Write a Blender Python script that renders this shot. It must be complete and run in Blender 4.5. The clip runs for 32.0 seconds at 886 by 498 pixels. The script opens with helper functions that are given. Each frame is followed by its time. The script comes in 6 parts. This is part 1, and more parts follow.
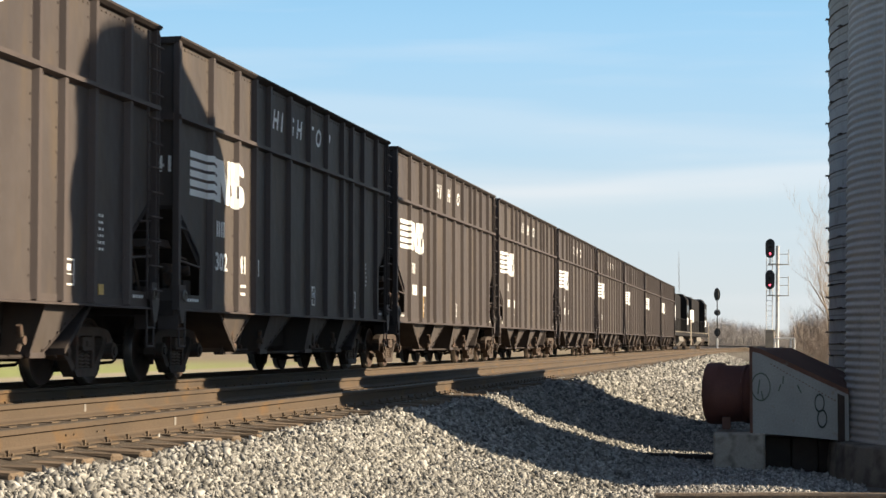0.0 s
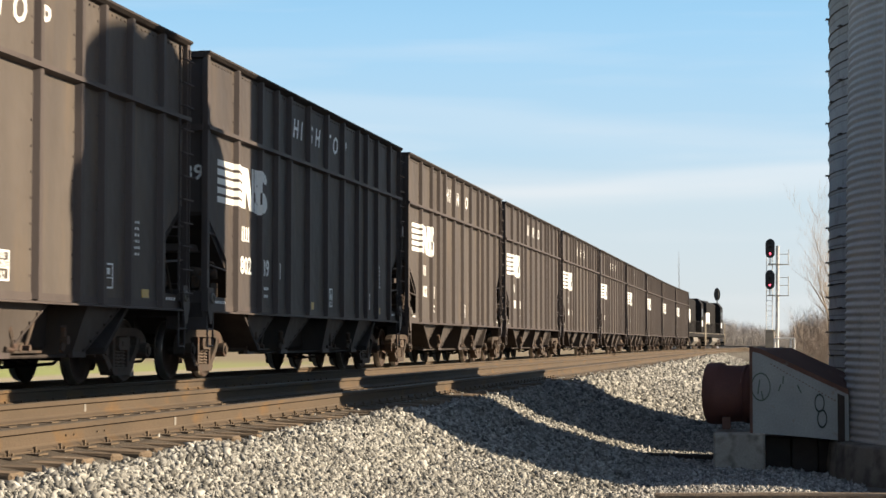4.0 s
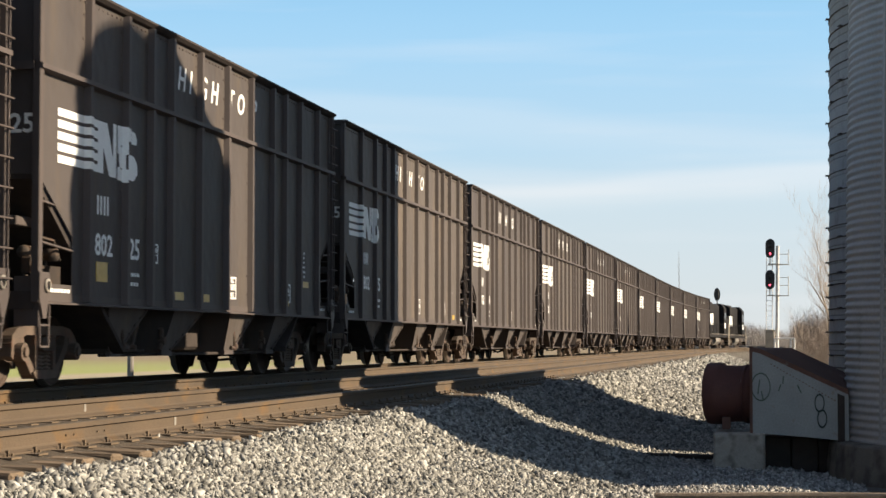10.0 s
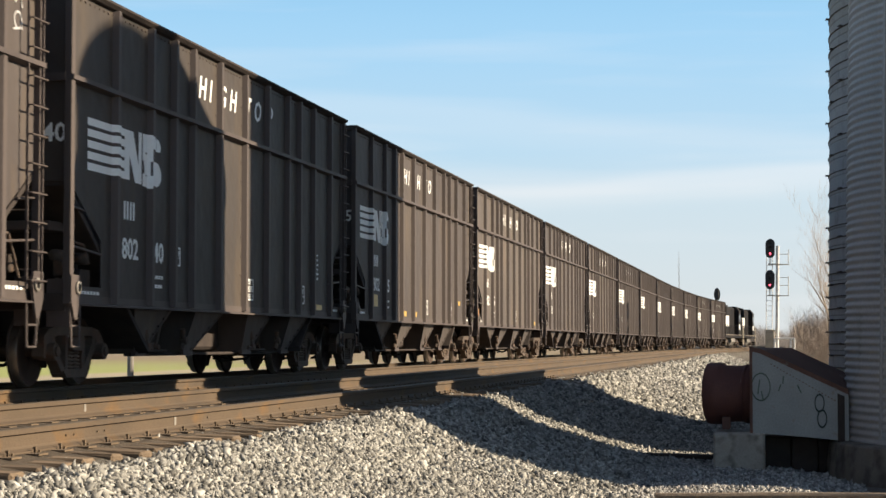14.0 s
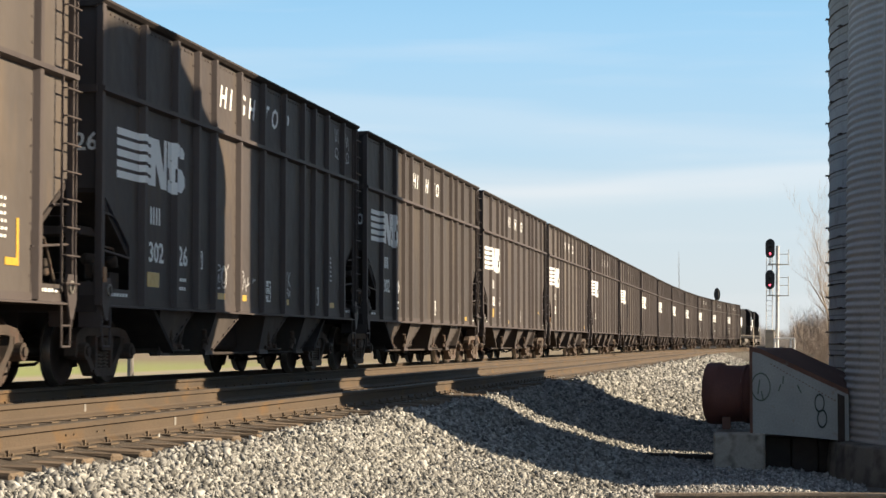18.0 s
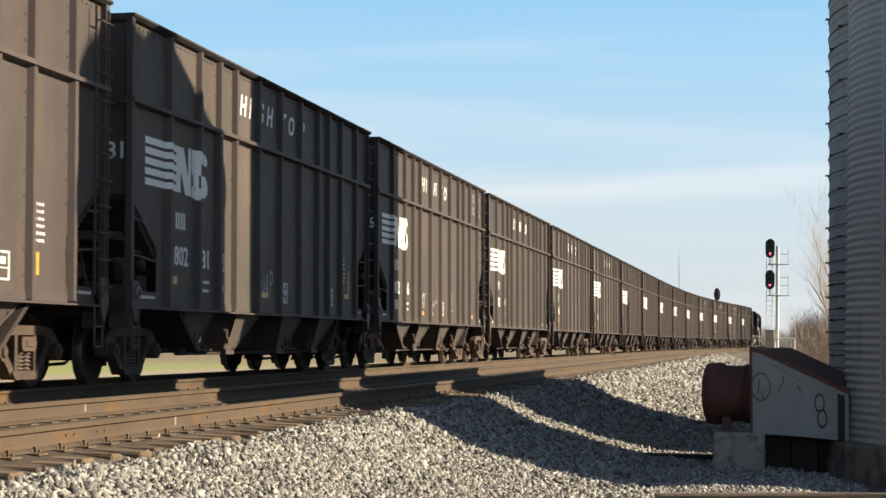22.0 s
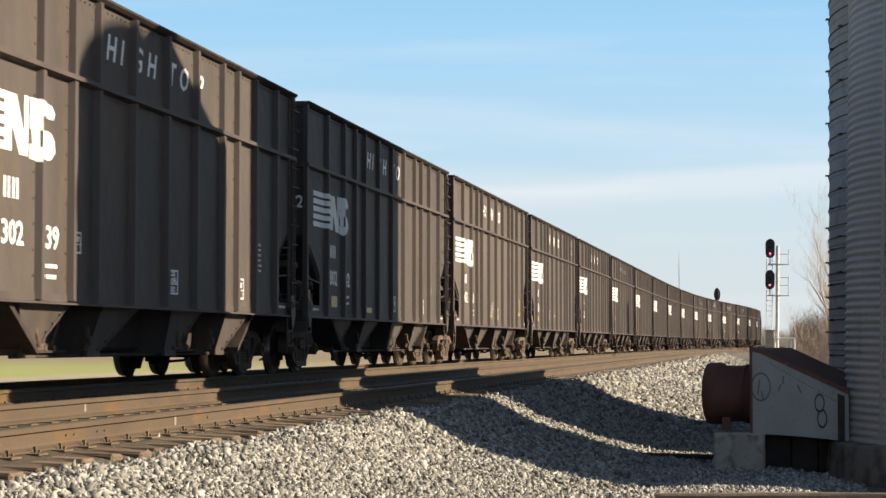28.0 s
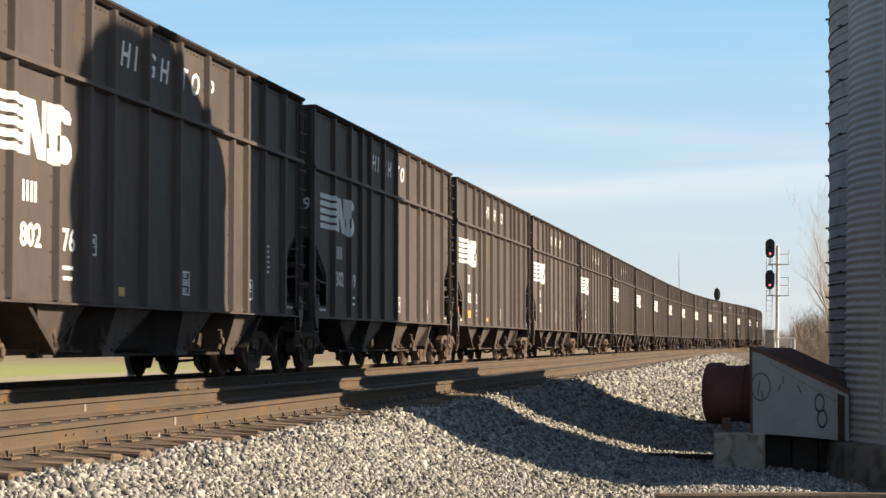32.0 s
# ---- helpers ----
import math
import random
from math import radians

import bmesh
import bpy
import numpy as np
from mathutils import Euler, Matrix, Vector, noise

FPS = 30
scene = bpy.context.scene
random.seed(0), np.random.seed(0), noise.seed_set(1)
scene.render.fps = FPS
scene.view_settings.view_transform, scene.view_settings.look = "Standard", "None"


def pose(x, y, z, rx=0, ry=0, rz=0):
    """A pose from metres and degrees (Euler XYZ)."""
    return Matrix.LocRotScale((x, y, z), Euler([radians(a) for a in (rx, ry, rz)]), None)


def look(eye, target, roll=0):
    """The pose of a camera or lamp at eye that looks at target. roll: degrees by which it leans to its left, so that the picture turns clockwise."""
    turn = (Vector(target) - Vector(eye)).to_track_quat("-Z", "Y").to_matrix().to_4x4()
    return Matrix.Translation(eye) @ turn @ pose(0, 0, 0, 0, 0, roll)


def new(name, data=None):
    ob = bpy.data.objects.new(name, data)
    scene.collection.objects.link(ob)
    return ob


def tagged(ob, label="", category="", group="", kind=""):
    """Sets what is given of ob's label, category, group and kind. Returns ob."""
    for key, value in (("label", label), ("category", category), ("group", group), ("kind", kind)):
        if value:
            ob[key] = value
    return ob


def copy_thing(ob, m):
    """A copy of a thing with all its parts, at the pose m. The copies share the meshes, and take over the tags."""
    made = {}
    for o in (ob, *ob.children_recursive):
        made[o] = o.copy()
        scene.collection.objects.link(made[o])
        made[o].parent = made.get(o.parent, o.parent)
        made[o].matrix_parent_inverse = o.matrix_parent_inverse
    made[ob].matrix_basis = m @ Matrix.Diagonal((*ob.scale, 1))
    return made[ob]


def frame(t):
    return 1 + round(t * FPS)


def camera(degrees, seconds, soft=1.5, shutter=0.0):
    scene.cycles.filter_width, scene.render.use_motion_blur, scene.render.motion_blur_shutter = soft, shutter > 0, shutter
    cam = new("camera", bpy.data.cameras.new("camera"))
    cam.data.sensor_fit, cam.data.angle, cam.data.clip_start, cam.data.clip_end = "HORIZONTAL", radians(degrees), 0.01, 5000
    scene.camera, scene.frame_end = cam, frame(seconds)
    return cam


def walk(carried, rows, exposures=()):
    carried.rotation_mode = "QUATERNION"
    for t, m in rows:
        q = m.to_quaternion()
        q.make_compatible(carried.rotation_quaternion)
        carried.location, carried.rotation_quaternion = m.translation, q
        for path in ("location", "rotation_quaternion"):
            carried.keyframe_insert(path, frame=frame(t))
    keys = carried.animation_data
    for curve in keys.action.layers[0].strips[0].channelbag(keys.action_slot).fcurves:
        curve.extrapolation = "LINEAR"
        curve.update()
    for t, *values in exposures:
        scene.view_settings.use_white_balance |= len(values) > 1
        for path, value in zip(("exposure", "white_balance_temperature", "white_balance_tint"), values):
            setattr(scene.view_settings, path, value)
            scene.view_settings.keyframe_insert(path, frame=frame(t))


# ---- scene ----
# camera: a tripod beside the grain bins, looking along the tracks
CAM_Y, CAM_Z = -10.343, 0.563
YAW, PITCH = 9.718, 2.796
EYE = Vector((0.0, CAM_Y, CAM_Z))
AIM = EYE + Vector((math.cos(radians(YAW)) * math.cos(radians(PITCH)),
                    math.sin(radians(YAW)) * math.cos(radians(PITCH)), math.sin(radians(PITCH))))
cam = camera(25.85, 32.0, soft=1.5, shutter=0.4)
walk(cam, [(0.0, look(EYE, AIM)), (32.0, look(EYE, AIM))],
     exposures=((0.0, 0.92, 6650.0, 11.6), (32.0, 0.92, 6650.0, 11.6)))

# ---- daylight: low sun across the tracks, thin high cloud ----
SUN_EL, SUN_ROT = 24.0, 168.7
world = bpy.data.worlds.new("sky")
scene.world = world
world.use_nodes = True
wn, wl = world.node_tree.nodes, world.node_tree.links
for n in list(wn):
    wn.remove(n)
w_out = wn.new("ShaderNodeOutputWorld")
w_bg = wn.new("ShaderNodeBackground")
w_sky = wn.new("ShaderNodeTexSky")
w_sky.sky_type = "NISHITA"
w_sky.sun_disc = False
w_sky.sun_elevation, w_sky.sun_rotation = radians(SUN_EL), radians(SUN_ROT)
w_sky.air_density, w_sky.dust_density, w_sky.ozone_density = 0.9, 0.3, 1.2
w_bg.inputs["Strength"].default_value = 0.05
# thin cirrus streaks
w_co = wn.new("ShaderNodeTexCoord")
w_map = wn.new("ShaderNodeMapping")
w_map.inputs["Scale"].default_value = (3.0, 3.0, 34.0)
w_map.inputs["Location"].default_value = (0.0, 0.0, 1.7)
w_map.inputs["Rotation"].default_value = (0.03, 0.04, 0.0)
w_no = wn.new("ShaderNodeTexNoise")
w_no.inputs["Scale"].default_value = 1.6
w_no.inputs["Detail"].default_value = 5.0
w_no.inputs["Roughness"].default_value = 0.45
w_ra = wn.new("ShaderNodeMapRange")
w_ra.inputs["From Min"].default_value, w_ra.inputs["From Max"].default_value = 0.49, 0.76
w_ra.inputs["To Max"].default_value = 0.22
w_mix = wn.new("ShaderNodeMixRGB")
w_mix.inputs["Color2"].default_value = (9.9, 10.0, 10.2, 1)
wl.new(w_co.outputs["Generated"], w_map.inputs["Vector"])
wl.new(w_map.outputs["Vector"], w_no.inputs["Vector"])
wl.new(w_no.outputs["Fac"], w_ra.inputs["Value"])
wl.new(w_ra.outputs["Result"], w_mix.inputs["Fac"])
# pale haze at the horizon, clearing upwards, the same all round
w_sep = wn.new("ShaderNodeSeparateXYZ")
w_ramp = wn.new("ShaderNodeValToRGB")
w_ramp.color_ramp.elements[0].position, w_ramp.color_ramp.elements[0].color = 0.0, (0.635, 0.690, 0.715, 1)
w_ramp.color_ramp.elements[1].position, w_ramp.color_ramp.elements[1].color = 0.19, (0.285, 0.60, 0.89, 1)
for w_at, w_tint in ((0.076, (0.56, 0.70, 0.79, 1)), (0.098, (0.455, 0.665, 0.825, 1))):
    w_ramp.color_ramp.elements.new(w_at).color = w_tint
w_gain = wn.new("ShaderNodeMixRGB")
w_gain.blend_type = "MULTIPLY"
w_gain.inputs["Fac"].default_value = 1.0
w_gain.inputs["Color2"].default_value = (12.0, 12.0, 12.0, 1)
w_hz = wn.new("ShaderNodeMapRange")
w_hz.interpolation_type = "SMOOTHSTEP"
w_hz.inputs["From Min"].default_value, w_hz.inputs["From Max"].default_value = 0.15, 0.32
w_hz.inputs["To Min"].default_value, w_hz.inputs["To Max"].default_value = 0.92, 0.0
w_mix2 = wn.new("ShaderNodeMixRGB")
wl.new(w_co.outputs["Generated"], w_sep.inputs["Vector"])
wl.new(w_sep.outputs["Z"], w_ramp.inputs["Fac"])
wl.new(w_ramp.outputs["Color"], w_gain.inputs["Color1"])
wl.new(w_sep.outputs["Z"], w_hz.inputs["Value"])
wl.new(w_hz.outputs["Result"], w_mix2.inputs["Fac"])
wl.new(w_sky.outputs["Color"], w_mix2.inputs["Color1"])
wl.new(w_gain.outputs["Color"], w_mix2.inputs["Color2"])
wl.new(w_mix2.outputs["Color"], w_mix.inputs["Color1"])
# two long soft bands of high cloud, tilted to the horizon
w_last = w_mix.outputs["Color"]
for w_centre, w_half, w_lean, w_amount in ((0.088, 0.0065, 0.0457, 0.34), (0.1057, 0.008, -0.081, 0.15)):
    w_dot = wn.new("ShaderNodeVectorMath")
    w_dot.operation = "DOT_PRODUCT"
    w_dot.inputs[1].default_value = (0.0, w_lean, 1.0)
    w_wob = wn.new("ShaderNodeMath")
    w_wob.operation = "MULTIPLY_ADD"
    w_wob.inputs[1].default_value = 0.022
    wl.new(w_no.outputs["Fac"], w_wob.inputs[0])
    wl.new(w_co.outputs["Generated"], w_dot.inputs[0])
    wl.new(w_dot.outputs["Value"], w_wob.inputs[2])
    w_off = wn.new("ShaderNodeMath")
    w_off.operation = "SUBTRACT"
    w_off.inputs[1].default_value = w_centre + 0.011
    wl.new(w_wob.outputs["Value"], w_off.inputs[0])
    w_up = wn.new("ShaderNodeMapRange")
    w_up.interpolation_type = "SMOOTHSTEP"
    w_up.inputs["From Min"].default_value, w_up.inputs["From Max"].default_value = w_half, -0.25 * w_half
    wl.new(w_off.outputs["Value"], w_up.inputs["Value"])
    w_low = wn.new("ShaderNodeMapRange")
    w_low.interpolation_type = "SMOOTHSTEP"
    w_low.inputs["From Min"].default_value, w_low.inputs["From Max"].default_value = -3.2 * w_half, -0.3 * w_half
    wl.new(w_off.outputs["Value"], w_low.inputs["Value"])
    w_both = wn.new("ShaderNodeMath")
    w_both.operation = "MULTIPLY"
    wl.new(w_up.outputs["Result"], w_both.inputs[0])
    wl.new(w_low.outputs["Result"], w_both.inputs[1])
    w_fac = wn.new("ShaderNodeMath")
    w_fac.operation = "MULTIPLY"
    w_fac.inputs[1].default_value = w_amount
    wl.new(w_both.outputs["Value"], w_fac.inputs[0])
    w_band = wn.new("ShaderNodeMixRGB")
    w_band.inputs["Color2"].default_value = (10.3, 10.3, 10.3, 1)
    wl.new(w_fac.outputs["Value"], w_band.inputs["Fac"])
    wl.new(w_last, w_band.inputs["Color1"])
    w_last = w_band.outputs["Color"]
wl.new(w_last, w_bg.inputs["Color"])
wl.new(w_bg.outputs["Background"], w_out.inputs["Surface"])

sun = new("sun", bpy.data.lights.new("sun", "SUN"))
sun.data.energy, sun.data.angle, sun.data.color = 5.0, radians(0.53), (1.0, 0.84, 0.62)
SUN_DIR = Vector((math.sin(radians(SUN_ROT)) * math.cos(radians(SUN_EL)),
                  math.cos(radians(SUN_ROT)) * math.cos(radians(SUN_EL)), math.sin(radians(SUN_EL))))
sun.matrix_world = look((0, -40, 40), Vector((0, -40, 40)) - SUN_DIR)


# ---- materials ----
def mat(name, c1, c2, rough=0.7, metal=0.0, scale=6.0, fine=60.0, bump=0.2, stretch=(1, 1, 1),
        stain=None, stain_at=(0.55, 0.75), per_object=0.0, per_island=0.0, spec=0.5, dent=0.0, grain=0.22):
    """Two colours blended by a coarse noise, shaded by a fine one, with an optional stain."""
    m = bpy.data.materials.new(name)
    m.use_nodes = True
    ns, ls = m.node_tree.nodes, m.node_tree.links
    bs = ns["Principled BSDF"]
    bs.inputs["Metallic"].default_value = metal
    bs.inputs["Specular IOR Level"].default_value = spec
    co = ns.new("ShaderNodeTexCoord")
    mp = ns.new("ShaderNodeMapping")
    mp.inputs["Scale"].default_value = stretch
    ls.new(co.outputs["Object"], mp.inputs["Vector"])
    n1 = ns.new("ShaderNodeTexNoise")
    n1.inputs["Scale"].default_value, n1.inputs["Detail"].default_value = scale, 6.0
    n2 = ns.new("ShaderNodeTexNoise")
    n2.inputs["Scale"].default_value, n2.inputs["Detail"].default_value = fine, 4.0
    for n in (n1, n2):
        ls.new(mp.outputs["Vector"], n.inputs["Vector"])
    r1 = ns.new("ShaderNodeMapRange")
    r1.inputs["From Min"].default_value, r1.inputs["From Max"].default_value = 0.32, 0.68
    ls.new(n1.outputs["Fac"], r1.inputs["Value"])
    mix = ns.new("ShaderNodeMixRGB")
    mix.inputs["Color1"].default_value, mix.inputs["Color2"].default_value = (*c1, 1), (*c2, 1)
    ls.new(r1.outputs["Result"], mix.inputs["Fac"])
    col = mix.outputs["Color"]
    if stain:
        n3 = ns.new("ShaderNodeTexNoise")
        n3.inputs["Scale"].default_value, n3.inputs["Detail"].default_value = scale * 2.3, 8.0
        ls.new(mp.outputs["Vector"], n3.inputs["Vector"])
        r3 = ns.new("ShaderNodeMapRange")
        r3.inputs["From Min"].default_value, r3.inputs["From Max"].default_value = stain_at
        ls.new(n3.outputs["Fac"], r3.inputs["Value"])
        mx = ns.new("ShaderNodeMixRGB")
        mx.inputs["Color2"].default_value = (*stain, 1)
        ls.new(r3.outputs["Result"], mx.inputs["Fac"])
        ls.new(col, mx.inputs["Color1"])
        col = mx.outputs["Color"]
    r2 = ns.new("ShaderNodeMapRange")
    r2.inputs["To Min"].default_value, r2.inputs["To Max"].default_value = 1 - grain, 1 + grain
    ls.new(n2.outputs["Fac"], r2.inputs["Value"])
    value = r2.outputs["Result"]
    for amount, node, socket in ((per_object, "ShaderNodeObjectInfo", "Random"), (per_island, "ShaderNodeNewGeometry", "Random Per Island")):
        if amount:
            src = ns.new(node)
            rr = ns.new("ShaderNodeMapRange")
            rr.inputs["To Min"].default_value, rr.inputs["To Max"].default_value = 1 - amount, 1 + amount
            ls.new(src.outputs[socket], rr.inputs["Value"])
            mm = ns.new("ShaderNodeMath")
            mm.operation = "MULTIPLY"
            ls.new(value, mm.inputs[0])
            ls.new(rr.outputs["Result"], mm.inputs[1])
            value = mm.outputs["Value"]
    hsv = ns.new("ShaderNodeHueSaturation")
    ls.new(col, hsv.inputs["Color"])
    ls.new(value, hsv.inputs["Value"])
    ls.new(hsv.outputs["Color"], bs.inputs["Base Color"])
    rg = ns.new("ShaderNodeMapRange")
    rg.inputs["To Min"].default_value, rg.inputs["To Max"].default_value = max(0.05, rough - 0.12), min(1.0, rough + 0.12)
    ls.new(n1.outputs["Fac"], rg.inputs["Value"])
    ls.new(rg.outputs["Result"], bs.inputs["Roughness"])
    if bump:
        bp = ns.new("ShaderNodeBump")
        bp.inputs["Strength"].default_value, bp.inputs["Distance"].default_value = bump, 0.02
        ls.new(n2.outputs["Fac"], bp.inputs["Height"])
        if dent:
            n4 = ns.new("ShaderNodeTexNoise")
            n4.inputs["Scale"].default_value, n4.inputs["Detail"].default_value = 1.7, 2.0
            ls.new(co.outputs["Object"], n4.inputs["Vector"])
            bd = ns.new("ShaderNodeBump")
            bd.inputs["Strength"].default_value, bd.inputs["Distance"].default_value = dent, 0.12
            ls.new(n4.outputs["Fac"], bd.inputs["Height"])
            ls.new(bd.outputs["Normal"], bp.inputs["Normal"])
        ls.new(bp.outputs["Normal"], bs.inputs["Normal"])
    return m


def glow(name, colour, strength):
    m = bpy.data.materials.new(name)
    m.use_nodes = True
    bs = m.node_tree.nodes["Principled BSDF"]
    bs.inputs["Base Color"].default_value = (*colour, 1)
    bs.inputs["Emission Color"].default_value = (*colour, 1)
    bs.inputs["Emission Strength"].default_value = strength
    return m


CAR_TONES = [mat("weathered_black_car_paint", (0.0660 * k, 0.0560 * k, 0.0520 * k * j), (0.0950 * k, 0.0810 * k, 0.0725 * k * j), 0.62, 0, 0.9, 30, 0.05,
                 stretch=(1, 1, 0.22), stain=(0.118 * k, 0.092 * k, 0.068 * k), stain_at=(0.52, 0.78), per_object=0.04, dent=0.35, spec=0.25, grain=0.07)
             for k, j in ((0.98, 1.0), (0.88, 1.05), (1.14, 0.98), (0.74, 1.0))]
M_CAR = CAR_TONES[0]
M_RIB = mat("weathered_black_rib_paint", (0.069, 0.0570, 0.0540), (0.097, 0.080, 0.0745), 0.62, 0, 1.6, 40, 0.08,
            stretch=(1, 1, 0.3), per_object=0.06, spec=0.25, grain=0.08)
M_HOPPER = mat("dusty_hopper_steel", (0.040, 0.0325, 0.0290), (0.070, 0.056, 0.046), 0.75, 0, 2.2, 35, 0.15,
               stain=(0.12, 0.065, 0.035), stain_at=(0.52, 0.75), per_object=0.15, spec=0.2)
M_UNDER = mat("grimy_underframe_steel", (0.040, 0.0335, 0.0315), (0.062, 0.051, 0.046), 0.9, 0, 4, 50, 0.2, spec=0.2)
M_TRUCK = mat("dusty_cast_truck_steel", (0.056, 0.042, 0.033), (0.100, 0.073, 0.055), 0.85, 0, 3.0, 45, 0.25, stain=(0.11, 0.056, 0.038), stain_at=(0.52, 0.74), per_object=0.3)
M_SPRING = mat("rusty_spring_steel", (0.09, 0.067, 0.050), (0.14, 0.10, 0.075), 0.8, 0, 8, 60, 0.2)
M_WHEEL = mat("brown_wheel_steel", (0.0350, 0.0238, 0.0175), (0.0595, 0.0350, 0.0231), 0.7, 0.2, 3, 40, 0.15)
M_TREAD = mat("polished_tread_steel", (0.30, 0.28, 0.26), (0.42, 0.40, 0.37), 0.32, 0.9, 5, 40, 0.05)
M_WHITE = mat("white_lettering_paint", (0.90, 0.92, 0.90), (0.84, 0.86, 0.845), 0.6, 0, 2.0, 30, 0.03, grain=0.10)
M_YELLOW = mat("yellow_reflective_sheeting", (0.58, 0.37, 0.035), (0.50, 0.30, 0.03), 0.4, 0, 12, 60, 0.02)
M_ORANGE = mat("dirty_orange_reflector", (0.36, 0.17, 0.045), (0.28, 0.12, 0.035), 0.5, 0, 12, 60, 0.02)
M_RAILSIDE = mat("rusty_rail_steel", (0.067, 0.0475, 0.0300), (0.100, 0.070, 0.0435), 0.85, 0, 1.6, 50, 0.2, stretch=(0.5, 1, 1),
                 stain=(0.135, 0.075, 0.026), stain_at=(0.56, 0.75))
M_SPIKE = mat("brown_track_hardware", (0.105, 0.075, 0.046), (0.150, 0.108, 0.068), 0.9, 0, 6, 60, 0.2, per_object=0.25)
M_RAILTOP = mat("worn_rail_head_steel", (0.2400, 0.2160, 0.1880), (0.1760, 0.1520, 0.1280), 0.42, 0.8, 3, 60, 0.02)
M_RAILDULL = mat("dulled_rail_head_steel", (0.100, 0.078, 0.052), (0.070, 0.054, 0.036), 0.6, 0.25, 1.4, 60, 0.05, stretch=(0.4, 1, 1))
M_TIE = mat("weathered_tie_wood", (0.070, 0.051, 0.033), (0.165, 0.120, 0.078), 0.95, 0, 3, 40, 0.6, stretch=(0.6, 0.12, 1), per_object=0.3)
M_STONE = mat("crushed_limestone_ballast", (0.168, 0.165, 0.150), (0.345, 0.340, 0.312), 0.95, 0, 18, 90, 0.15, per_island=0.72)
M_BED = mat("packed_ballast_bed", (0.070, 0.062, 0.050), (0.165, 0.152, 0.128), 0.95, 0, 26, 90, 1.0,
            stain=(0.10, 0.085, 0.065), stain_at=(0.5, 0.62))
M_DIRT = mat("rusty_track_dirt", (0.060, 0.0455, 0.032), (0.110, 0.085, 0.060), 0.97, 0, 9, 70, 0.9, stain=(0.150, 0.125, 0.092), stain_at=(0.60, 0.70))
M_GALV = mat("dull_galvanised_sheet", (0.345, 0.350, 0.352), (0.430, 0.430, 0.426), 0.6, 0.12, 0.8, 25, 0.04,
             stretch=(1, 1, 0.3), stain=(0.24, 0.22, 0.20), stain_at=(0.60, 0.80))
M_STAVE = mat("grey_concrete_stave", (0.28, 0.285, 0.29), (0.36, 0.365, 0.37), 0.85, 0, 1.2, 30, 0.2, stain=(0.20, 0.20, 0.20), stain_at=(0.55, 0.75))
M_HOOP = mat("dark_hoop_rod", (0.055, 0.05, 0.05), (0.09, 0.07, 0.06), 0.7, 0.3, 6, 60, 0.1)
M_CONC = mat("stained_concrete", (0.28, 0.262, 0.232), (0.40, 0.375, 0.335), 0.92, 0, 2.2, 40, 0.35, stain=(0.13, 0.12, 0.105), stain_at=(0.5, 0.7))
M_FOUND = mat("dark_stained_foundation", (0.135, 0.120, 0.100), (0.215, 0.192, 0.165), 0.95, 0, 1.6, 40, 0.35, stain=(0.075, 0.066, 0.056), stain_at=(0.46, 0.68))
M_SCRAWL = mat("thin_faded_spray_line", (0.42, 0.43, 0.44), (0.52, 0.52, 0.52), 0.7, 0, 6, 60, 0)
M_FADED = mat("faded_green_spray_paint", (0.06, 0.095, 0.075), (0.09, 0.13, 0.105), 0.7, 0, 10, 60, 0)
M_REDPAINT = mat("oxidised_red_paint", (0.085, 0.030, 0.025), (0.12, 0.045, 0.034), 0.7, 0, 3, 40, 0.15, stain=(0.16, 0.10, 0.08), stain_at=(0.70, 0.80))
M_DUCT = mat("scuffed_grey_duct_steel", (0.235, 0.258, 0.265), (0.30, 0.32, 0.322), 0.55, 0.2, 2.0, 40, 0.06, stain=(0.22, 0.15, 0.11), stain_at=(0.66, 0.78))
M_DUCTTOP = mat("rusted_duct_roof", (0.10, 0.050, 0.038), (0.15, 0.080, 0.060), 0.85, 0, 2.0, 40, 0.2, stain=(0.24, 0.22, 0.20), stain_at=(0.62, 0.74))
M_SPRAY = mat("dark_green_spray_paint", (0.02, 0.035, 0.03), (0.03, 0.05, 0.045), 0.7, 0, 10, 60, 0)
M_POLE = mat("white_pole_paint", (0.80, 0.80, 0.78), (0.70, 0.69, 0.66), 0.5, 0, 2, 30, 0.05)
M_ALU = mat("weathered_aluminium", (0.52, 0.50, 0.45), (0.62, 0.60, 0.55), 0.5, 0.5, 2, 30, 0.05)
M_BLACKPAINT = mat("flat_black_signal_paint", (0.02, 0.02, 0.022), (0.035, 0.034, 0.034), 0.6, 0, 3, 30, 0.05)
M_LOCO = mat("black_locomotive_paint", (0.014, 0.013, 0.014), (0.024, 0.022, 0.021), 0.75, 0, 1.2, 30, 0.05, spec=0.15)
M_TANK = mat("dusty_grey_tank_paint", (0.16, 0.15, 0.135), (0.25, 0.23, 0.20), 0.7, 0, 2, 30, 0.1)
M_GLASS = mat("dark_cab_glass", (0.03, 0.035, 0.04), (0.04, 0.045, 0.05), 0.1, 0, 2, 30, 0)
M_BARK = mat("pale_bare_bark", (0.28, 0.23, 0.18), (0.40, 0.335, 0.27), 0.95, 0, 4, 40, 0.3)
M_TWIG = mat("brown_winter_twigs", (0.225, 0.182, 0.150), (0.31, 0.255, 0.212), 0.95, 0, 0.05, 3, 0, per_island=0.3)
